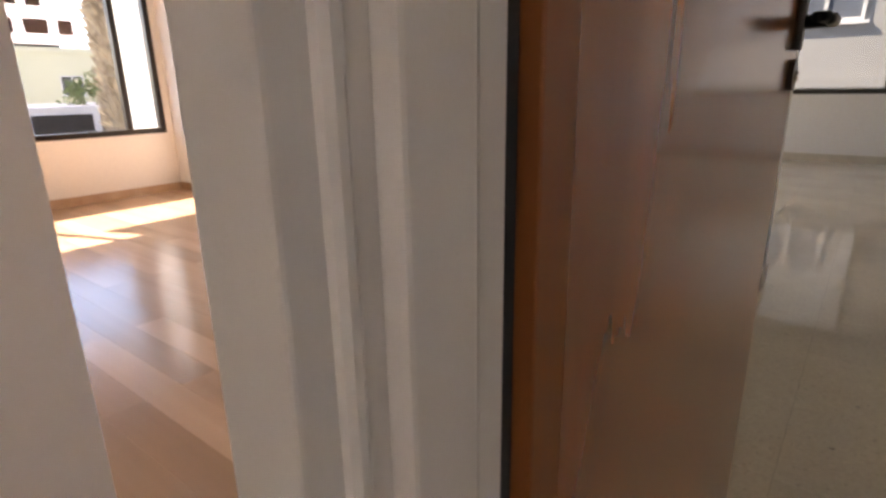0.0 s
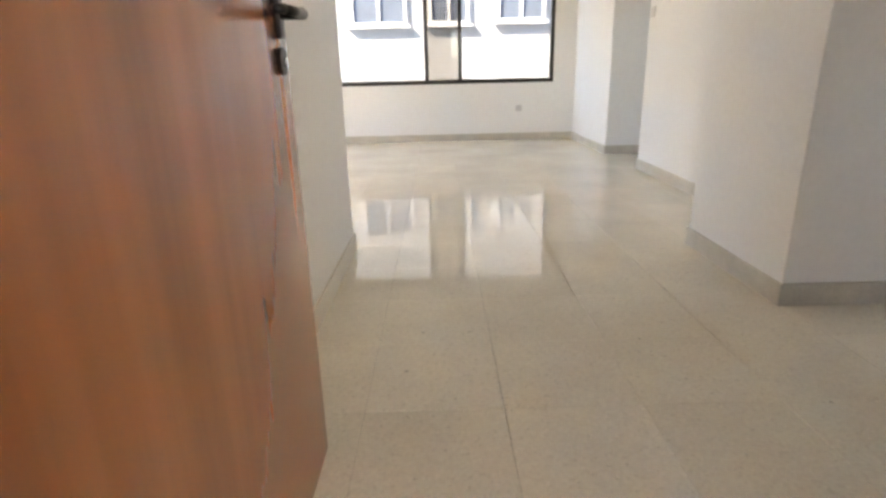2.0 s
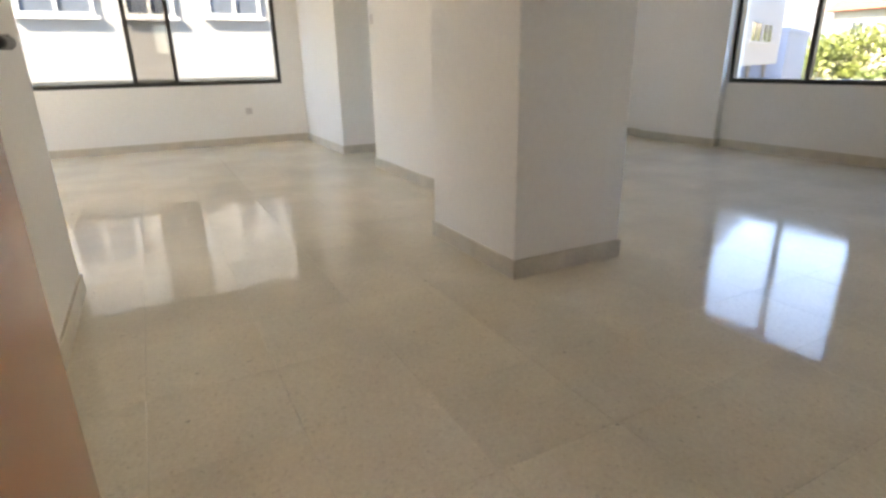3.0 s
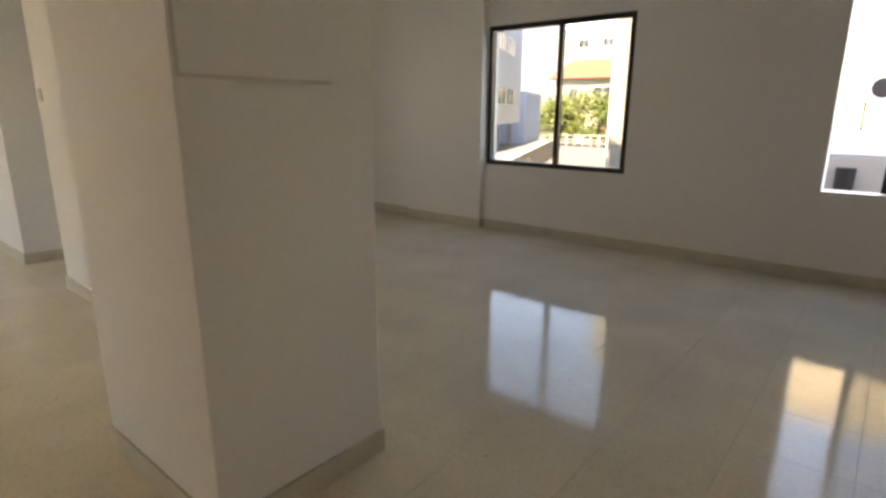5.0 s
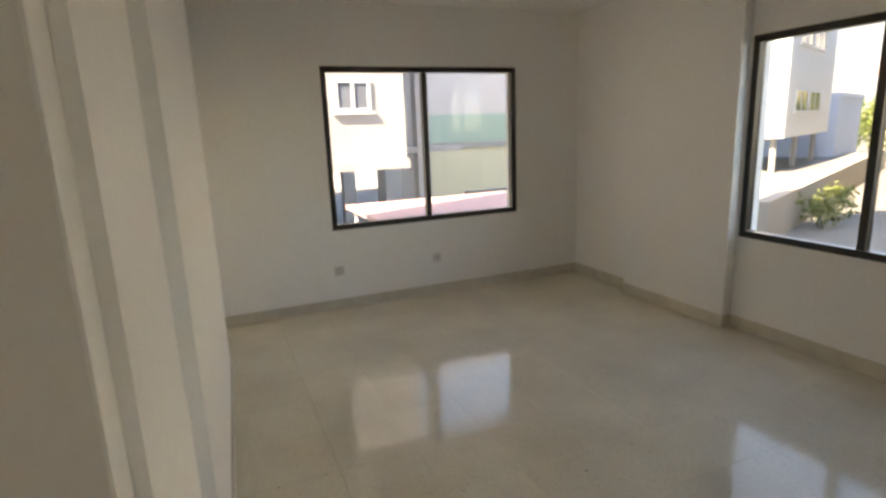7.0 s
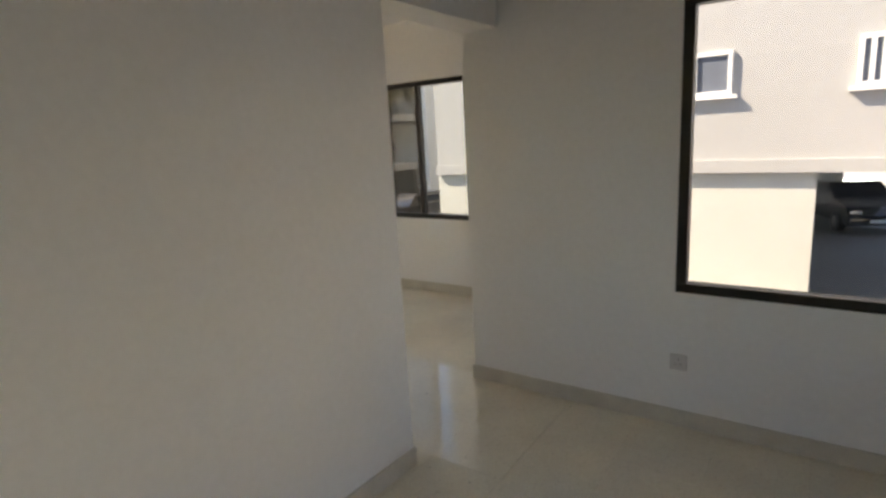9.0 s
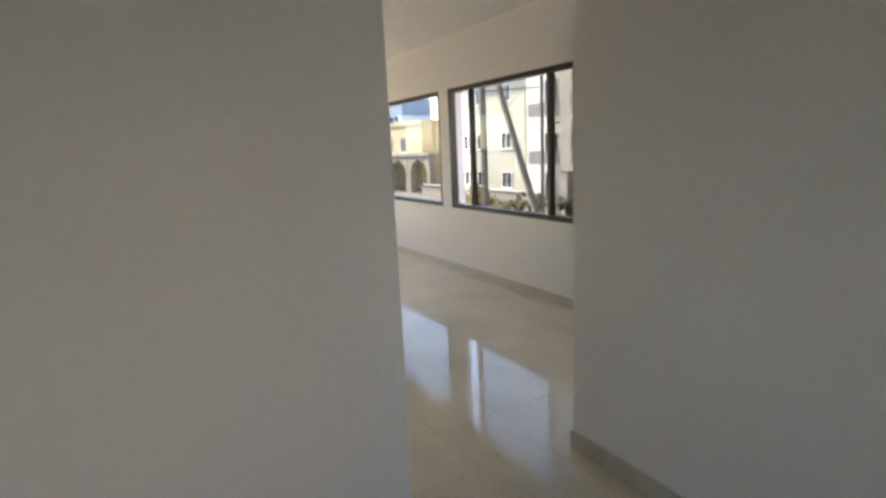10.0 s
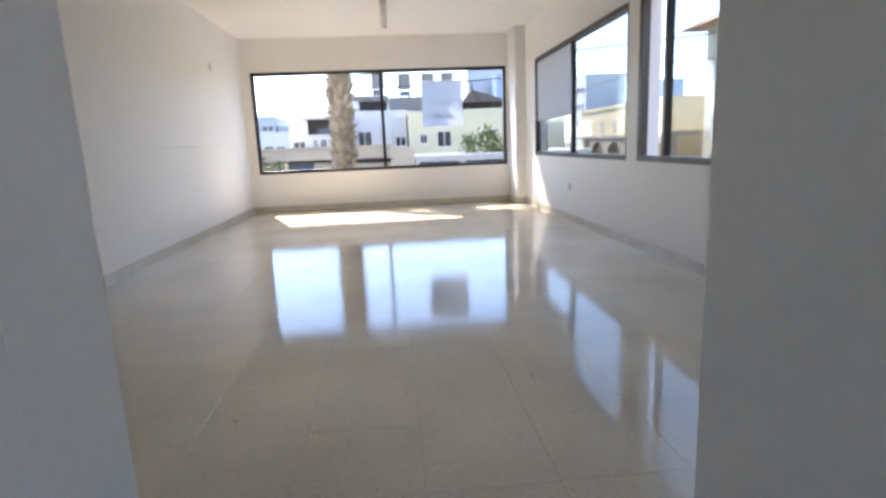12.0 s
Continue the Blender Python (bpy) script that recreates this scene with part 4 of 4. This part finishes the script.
part("roof", bm, material("faded_roof_tile", (0.34, 0.21, 0.14), 0.85, vary=0.25, scale=1.2, detail=18), eave)
building("cream_house", "cream rendered low house behind a street wall", -14.5, -8, 27, 36, GZ, 6.5, CREAM, grid_windows("-y", [-13.6, -11.0], 1.0, [-0.8, 2.0], 1.3))
beige = building("arcaded_house", "beige house with an arcade of round arches", -56, -38.4, 24, 34, GZ, 3.5, YELLOW, grid_windows("-y", [-54, -51, -48, -45, -42.4], 1.0, [1.2], 1.3))
for i in range(4):
    c = -46.5 + i * 3.7
    bm = bmesh.new()
    n = 14
    ring = [(c + 1.4 * math.cos(math.pi * k / n), -0.6 + 1.2 * math.sin(math.pi * k / n)) for k in range(n + 1)]
    pts = [(c - 1.8, GZ), (c - 1.8, 0.9), (c + 1.8, 0.9), (c + 1.8, GZ), (c + 1.4, GZ), *ring, (c - 1.4, GZ)]
    for y in (22.0, 22.5):
        bm.faces.new([bm.verts.new((x, y, z)) for x, z in pts])
    bm.verts.ensure_lookup_table()
    k = len(pts)
    for j in range(k):
        bm.faces.new([bm.verts[j], bm.verts[(j + 1) % k], bm.verts[k + (j + 1) % k], bm.verts[k + j]])
    part("arch", bm, STONEW, beige, "weathered round arch")
part("arcade_roof", box(-56, -33.5, 21.9, 24, 0.9, 1.15), STONEW, beige)
wall_street = empty("garden_wall")
tagged(wall_street, "long weathered grey garden wall along the street", "wall")
part("wall", box(-76, -57, 21.5, 22.0, GZ, 0.6), STONEW, wall_street)
part("coping", box(-76, -56.9, 21.4, 22.1, 0.601, 0.72), GREYR, wall_street)
for nm, x0, x1, y0, y1, z1, mt, lb in (("office_tower", -128, -120, 62, 70, 13, FARBLUE, "far blue office tower with haze put into its colour"),
                                      ("office_tower", -140, -133, 52, 62, 16, FARWHITE, "far pale tower block with haze put into its colour"),
                                      ("office_tower", -118, -112, 74, 82, 15, FARBLUE, "far blue tower with haze put into its colour"),
                                      ("tower_block", -190, -182, 30, 44, 24, FARWHITE, "far pale tower block with haze put into its colour"),
                                      ("tower_block", -180, -170, 37, 42, 21, FARBLUE, "far blue tower with haze put into its colour")):
    building(nm, lb, x0, x1, y0, y1, GZ, z1, mt, grid_windows("-y", [x0 + 1, x0 + 4], 1.8, [4, 8, 12], 1.6), cat="tower")

# ---------------------------------------------------------------- across the street to the west
WESTWHITE = material("white_painted_render", (0.74, 0.73, 0.74), 0.85, vary=0.12, scale=0.3, detail=6, bump=0.2, bump_scale=25)
WESTSAND = material("sand_render", (0.62, 0.52, 0.40), 0.85, vary=0.18, scale=0.4, detail=6, bump=0.2, bump_scale=25)
WESTLIME = material("pale_lime_render", (0.66, 0.64, 0.46), 0.85, vary=0.12, scale=0.3, detail=6, bump=0.2, bump_scale=25)
villa = building("white_villa", "white flat roofed villa with a shaded balcony", -46, -36, -2.87, 0.75, GZ, 2.95, WESTWHITE,
                 [("+x", -2.72, -1.89, 1.0, 1.56), ("+x", -1.42, -1.1, 1.0, 1.66), ("+x", -0.95, -0.5, 1.0, 1.65)], parapet=0)
# No recess here: a dark panel carries the balcony's shade.
part("balcony_shade", box(-35.998, -35.9, -1.66, -0.1, 1.97, 2.9), DARKM, villa, "dark panel painted as the shade of a balcony opening")
part("balcony_rail", box(-35.89, -35.82, -1.0, -0.1, 1.97, 2.35), CURTAINSHADE, villa, "grey balcony rail")
part("roof_slab", box(-46, -35.4, -2.3, 0.75, 2.952, 3.33), WESTWHITE, villa)
part("dish", rod((-36.2, 1.35, 3.6), (-36.05, 1.3, 3.65), 0.42, 18), WESTWHITE, villa, "white satellite dish")
part("dish_mast", rod((-36.25, 1.35, 3.0), (-36.25, 1.35, 3.6), 0.04, 6), DARKM, villa)
mid = building("white_house", "long white rendered house with dark windows", -48, -42, 0.85, 5.0, GZ, 3.6, WESTWHITE,
               [("+x", 1.2, 2.3, 1.07, 2.2), ("+x", 4.1, 4.9, 0.96, 1.7)], parapet=0.12)
part("drain_pipe", rod((-41.93, 3.9, GZ), (-41.93, 3.9, 3.5), 0.06, 8), WHITEM, mid)
part("drain_pipe", rod((-41.93, 4.5, GZ), (-41.93, 4.5, 3.2), 0.05, 8), WHITEM, mid)
small = building("white_house", "small white house with dark slot windows far down the street", -70, -60, -12.5, -7.3, GZ, 2.9, WESTWHITE,
                 [("+x", -9.9, -8.9, 1.0, 1.55), ("+x", -8.6, -7.7, 1.0, 1.5)], parapet=0.1)
building("apartment_block", "far pale apartment block with haze put into its colour", -125, -110, -24, -18.6, GZ, 7.4, FARWHITE, grid_windows("+x", [-23, -21, -19.9], 1.0, [2.0, 4.8], 1.1))
building("apartment_block", "far pale apartment block with haze put into its colour", -128, -112, -18.4, -15.6, GZ, 5.6, FARWHITE, grid_windows("+x", [-17.8], 1.2, [2.0], 1.1))
lowh = building("sand_street_house", "low sand coloured street house with dark slot openings", -35, -28.6, -6.5, 3.7, GZ, 1.0, WESTSAND, parapet=0.12)
# Flat panels on the wall face, coloured as shade inside the slots.
part("slot_shade", box(-28.598, -28.5, 0.3, 3.65, 0.18, 0.36), DARKM, lowh, "long dark panel standing in for a shaded slot opening")
part("slot_shade", box(-28.598, -28.5, -1.8, 0.28, 0.30, 0.40), DARKM, lowh, "long dark panel standing in for a shaded slot opening")
# Softer shade of this opening is painted as a grey panel.
part("slot_shade", box(-28.598, -28.5, -1.75, -0.45, -0.12, 0.27), CURTAINSHADE, lowh, "grey panel standing in for a shaded opening")
part("ledge", box(-28.598, -28.35, -6.5, 3.7, 0.42, 0.50), WESTSAND, lowh)
block = building("garden_block", "small sand rendered block beside the garages", -30, -27, 3.75, 4.9, GZ, 0.95, WESTSAND, parapet=0)
tankh = building("flats_with_tanks", "grey white flats with water tanks on the roof", -62, -48.5, 0.6, 9.9, GZ, 3.9, WESTWHITE, parapet=0)
part("upper_storey", box(-60, -49.6, 0.9, 3.7, 3.902, 5.2), GREYR, tankh)
# Veranda shade is a dark panel on the storey's front.
part("veranda_shade", box(-49.598, -49.5, 1.1, 3.5, 4.25, 5.05), DARKM, tankh, "dark panel painted as the shade inside a veranda")
part("roof_slab", box(-60.4, -48.9, 0.4, 3.75, 5.202, 5.5), ROOFGREY, tankh)
part("upper_storey", box(-60, -49.2, 3.76, 9.8, 3.902, 5.3), ROOFGREY, tankh, "grey sheet clad roof storey")
for ty, tz in ((2.85, 5.5), (5.25, 5.3), (7.4, 5.3), (9.2, 5.3)):
    tank = empty("water_tank", (-50.5, ty, tz + 0.002))
    tagged(tank, "round grey rooftop water tank on a metal stand", "water tank", group="rooftop water tanks")
    part("tank", rod((0, 0, 0.75), (0, 0, 2.1), 0.60, 18), ROOFGREY, tank)
    for sx, sy in ((-0.4, -0.4), (0.4, -0.4), (0.4, 0.4), (-0.4, 0.4)):
        part("leg", rod((sx, sy, 0), (sx, sy, 0.55), 0.04, 6), DARKM, tank)
    part("solar_collector", box(0.62, 0.68, -0.5, 0.5, 0.1, 0.55), DARKW, tank, "dark solar collector")
hut = empty("roof_pavilion", (-53.5, 12.9, 0))
tagged(hut, "dark timber pavilion with a pointed tiled roof", "pavilion")
part("wall", box(-2.5, 2.5, -1.9, 1.9, GZ, 4.7), DARKM, hut)
bm = bmesh.new()
b0 = [bm.verts.new(c) for c in ((-3.1, -2.4, 4.7), (3.1, -2.4, 4.7), (3.1, 2.2, 4.7), (-3.1, 2.2, 4.7))]
pk = bm.verts.new((1.5, -1.2, 6.0))
for i in range(4):
    bm.faces.new([b0[i], b0[(i + 1) % 4], pk])
bm.faces.new(b0[::-1])
part("roof", bm, DARKM, hut)
part("finial", rod((1.5, -1.2, 5.9), (1.5, -1.2, 6.7), 0.10, 6, 0.03), DARKM, hut)
building("yellow_house", "pale yellow street house with a white framed window", -50, -38.5, 5.1, 16.5, GZ, 3.1, WESTLIME, [("+x", 7.04, 8.1, 0.8, 1.94), ("+x", 5.8, 6.36, 1.06, 1.78), ("+x", 10.2, 11.4, 0.8, 1.9)])
gar = building("garage_row", "row of low garages with dark openings", -34, -26.8, 4.95, 14, GZ, 0.34, WESTWHITE, parapet=0.12)
# Dark panels on the front imitate the shade inside the bays.
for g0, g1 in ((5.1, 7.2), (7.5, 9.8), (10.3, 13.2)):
    part("garage_shade", box(-26.79, -26.7, g0, g1, GZ, 0.13), DARKM, gar, "dark panel standing in for the shade of a garage bay")
building("pergola_house", "white house with a shaded veranda", -30, -24, -9.0, -6.8, GZ, 0.9, RENDER, [("+x", -8.6, -7.2, -1.2, 0.2)])
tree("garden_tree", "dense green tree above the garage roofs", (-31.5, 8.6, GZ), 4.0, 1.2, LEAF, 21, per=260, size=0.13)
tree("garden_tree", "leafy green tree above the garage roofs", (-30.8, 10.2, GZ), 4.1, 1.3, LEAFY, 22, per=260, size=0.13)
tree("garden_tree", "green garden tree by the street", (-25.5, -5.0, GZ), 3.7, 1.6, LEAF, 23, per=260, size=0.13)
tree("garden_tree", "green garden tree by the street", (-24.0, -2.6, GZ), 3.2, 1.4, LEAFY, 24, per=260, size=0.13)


def palm(at, height, r, seed, skirt, label, bark=PALMBARK):
    """Date palm: trunk clad in broken leaf bases, a skirt of dry fronds and a crown of long feathered fronds."""
    rnd = random.Random(seed)
    ob = empty("palm_tree", at)
    tagged(ob, label, "palm")
    part("trunk", rod((0, 0, 0), (0, 0, height), r, 16, r * 0.9), bark, ob)
    verts, faces = [], []
    rows = int(height / 0.11)
    for i in range(rows):
        z = i * 0.11
        for k in range(11):
            a = 2 * math.pi * (k + 0.5 * (i % 2)) / 11 + rnd.uniform(-0.12, 0.12)
            d, t = Vector((math.cos(a), math.sin(a), 0)), Vector((-math.sin(a), math.cos(a), 0))
            b = d * r * 0.92 + Vector((0, 0, z))
            out, w, h = rnd.uniform(0.05, 0.20), rnd.uniform(0.04, 0.085), rnd.uniform(0.10, 0.26)
            o = len(verts)
            tip = b + d * out + Vector((0, 0, h))
            verts += [tuple(b - t * w), tuple(b + t * w), tuple(tip + t * w * 0.5), tuple(tip - t * w * 0.5), tuple(b + Vector((0, 0, h * 0.9)) - t * w * 0.7), tuple(b + Vector((0, 0, h * 0.9)) + t * w * 0.7)]
            faces += [(o, o + 1, o + 2, o + 3), (o + 3, o + 2, o + 5, o + 4), (o, o + 3, o + 4), (o + 1, o + 5, o + 2)]
    me = bpy.data.meshes.new("leaf_bases")
    me.from_pydata(verts, [], faces)
    me.materials.append(bark)
    lb = tagged(new("leaf_bases", me), kind="stuff")
    lb.parent = ob

    def fronds(name, n, mat, rise, droop, length, z0):
        vs, fs = [], []
        for i in range(n):
            a = i * 2.39996 + rnd.uniform(-0.2, 0.2)
            el = rnd.uniform(*rise)
            prev = None
            for s in range(13):
                u = s / 12
                rad = math.cos(el) * u * length
                z = z0 + rnd.uniform(-0.02, 0.02) + math.sin(el) * u * length - droop * u * u * length
                p = Vector((math.cos(a) * (rad + r * 0.6), math.sin(a) * (rad + r * 0.6), z))
                if prev is not None:
                    ax = (p - prev).normalized()
                    sd = ax.cross(Vector((0, 0, 1)))
                    sd = sd.normalized() if sd.length > 0.05 else Vector((-math.sin(a), math.cos(a), 0))
                    for m in (-1, 1):
                        for q in (0.0, 0.5):
                            c = prev.lerp(p, q)
                            tip = c + sd * m * 0.42 * math.sin(math.pi * min(1, u + 0.06)) ** 0.6 + ax * 0.22 - Vector((0, 0, 0.16))
                            o = len(vs)
                            vs += [tuple(c), tuple(c + ax * 0.05), tuple(tip)]
                            fs.append((o, o + 1, o + 2))
                    o = len(vs)
                    vs += [tuple(prev - sd * 0.02), tuple(prev + sd * 0.02), tuple(p + sd * 0.015), tuple(p - sd * 0.015)]
                    fs.append((o, o + 1, o + 2, o + 3))
                prev = p
        me = bpy.data.meshes.new(name)
        me.from_pydata(vs, [], fs)
        me.materials.append(mat)
        f = new(name, me)
        f.parent = ob

    fronds("crown", 38, LEAF, (0.1, 1.3), 0.75, 3.0, height)
    if skirt:
        fronds("dry_fronds", 40, DRYFROND, (-1.2, -0.5), 0.55, 1.5, height - 0.2)
    return ob


palm((-12.6, 2.52, GZ), 9.0, 0.24, 31, False, "tall date palm with a rough scaly trunk outside the window")
palm((-9.9, 15.6, GZ), 6.6, 0.26, 32, True, "date palm with a skirt of hanging dry fronds in the street", DRYBARK)

street_pole = empty("utility_pole", (-16.9, 15.6, GZ))
tagged(street_pole, "tall thin grey utility pole with a leaning stay", "pole")
part("pole", rod((0, 0, 0), (0, 0, 8.5), 0.15, 10, 0.12), POLEM, street_pole)
part("stay", rod((3.4, 0.3, 0), (0.1, 0.0, 8.0), 0.14, 10, 0.11), POLEM, street_pole)
thin_pole = empty("lamp_pole", (-13.75, 16.1, GZ))
tagged(thin_pole, "thin weathered metal pole beside the stay", "pole")
part("shaft", rod((0, 0, 0), (0, 0, 7.5), 0.075, 10, 0.06), POLEM, thin_pole)
part("cross_arm", box(-0.9, 0.9, -0.05, 0.05, 7.9, 8.05, 0.01), DARKM, street_pole)


def cable(a, b, sag, r, parent):
    bm = bmesh.new()
    a, b = Vector(a), Vector(b)
    pts = [a.lerp(b, i / 14) - Vector((0, 0, sag * 4 * (i / 14) * (1 - i / 14))) for i in range(15)]
    for p, q in zip(pts, pts[1:]):
        add_rod(bm, p, q, r, 5)
    part("cable", bm, TYRE, parent)


wires = empty("overhead_cables")
tagged(wires, "thin black overhead cables across the street", "cables")
cable((-22, -30, 2.3), (-22, 22, 5.6), 0.5, 0.034, wires)
cable((-24, -30, 3.0), (-20, 30, 5.0), 0.8, 0.026, wires)
cable((-60, 20, 6.9), (-15, 17, 6.0), 0.7, 0.025, wires)
cable((-60, 22, 5.9), (-15, 17, 5.7), 0.9, 0.020, wires)

# ---------------------------------------------------------------- pieces of the floors
random.seed(7)
TILE = 0.40


def tile_mesh(w, d, c=0.0006, h=0.010):
    bm = bmesh.new()
    x, y = w / 2 - 0.0003, d / 2 - 0.0003
    top = [bm.verts.new((sx * (x - c), sy * (y - c), 0)) for sx, sy in ((-1, -1), (1, -1), (1, 1), (-1, 1))]
    mid = [bm.verts.new((sx * x, sy * y, -c)) for sx, sy in ((-1, -1), (1, -1), (1, 1), (-1, 1))]
    low_ = [bm.verts.new((sx * x, sy * y, -h)) for sx, sy in ((-1, -1), (1, -1), (1, 1), (-1, 1))]
    bm.faces.new(top)
    for i in range(4):
        j = (i + 1) % 4
        bm.faces.new([mid[i], mid[j], top[j], top[i]])
        bm.faces.new([low_[i], low_[j], mid[j], mid[i]])
    return mesh_of(bm, "tile", TERRAZZO)


floor_ob = bpy.data.objects["floor"]
square = tile_mesh(TILE, TILE)
X0, Y0 = -1.177 - 20 * TILE, -0.656 - 12 * TILE
near, rest = [], []
for i in range(36):
    for j in range(30):
        cx, cy = X0 + (i + 0.5) * TILE, Y0 + (j + 0.5) * TILE
        if not (X_W - 0.2 < cx < X_B + 0.2 and -4.6 < cy < Y_A + 0.2):
            continue
        if cx < X_E - 0.25 and cy < 0.45 and cy > -1.85:
            continue
        if cx > 0.75 and cy > Y_D + 0.2:
            continue
        in_first = -2.2 < cx < 4.5 and -2.2 < cy < 3.0
        in_front = -2.6 < cx < 0.4 and 3.0 <= cy < 5.8
        (near if (in_first or in_front) and len(near) < 300 else rest).append((cx, cy))
for cx, cy in near:
    t = new("tile", square)
    t.parent = floor_ob
    t.location = (cx, cy, random.uniform(-0.0004, 0.0))
verts, faces = [], []
src_v, src_f = [v.co.copy() for v in square.vertices], [tuple(p.vertices) for p in square.polygons]
for cx, cy in rest:
    o, dz = len(verts), random.uniform(-0.0004, 0.0)
    verts += [(v.x + cx, v.y + cy, v.z + dz) for v in src_v]
    faces += [tuple(o + k for k in f) for f in src_f]
me = bpy.data.meshes.new("tile_field")
me.from_pydata(verts, [], faces)
me.materials.append(TERRAZZO)
tf = tagged(new("tile_field", me), kind="stuff")
tf.parent = floor_ob

wood_ob = bpy.data.objects["wood_floor"]
LONG = (6.9 + X_E - 0.14) / 4
planks = {}
for key, ln in (("full", LONG), ("half", LONG / 2)):
    pb = box(-ln / 2 + 0.0003, ln / 2 - 0.0003, -0.0597, 0.0597, -0.006, 0.0)
    planks[key] = mesh_of(pb, "plank", PARQUET)
for j in range(22):
    y = 0.555 - 0.12 * j
    row = [("full", k * LONG) for k in range(4)] if j % 2 else [("half", 0.0), ("full", LONG / 2), ("full", LONG * 1.5), ("full", LONG * 2.5), ("half", LONG * 3.5)]
    for key, start in row:
        p = new("plank", planks[key])
        p.parent = wood_ob
        p.location = (-6.9 + start + LONG * (0.5 if key == "full" else 0.25), y, 0.002)

# street planting seen over the sills
for sx, sy, hh, sd, mt, lb in ((-20.5, 17.6, 1.3, 51, DRYFROND, "dry brownish shrub in the street bed"), (-18.9, 18.3, 1.0, 52, DRYFROND, "dry brownish shrub in the street bed"),
                               (-22.6, 18.2, 1.4, 53, DARKLEAF, "dark green shrub in the street bed")):
    tree("shrub", lb, (sx, sy, GZ), hh, 0.8, mt, sd, per=420, size=0.10, trunk=0.03)
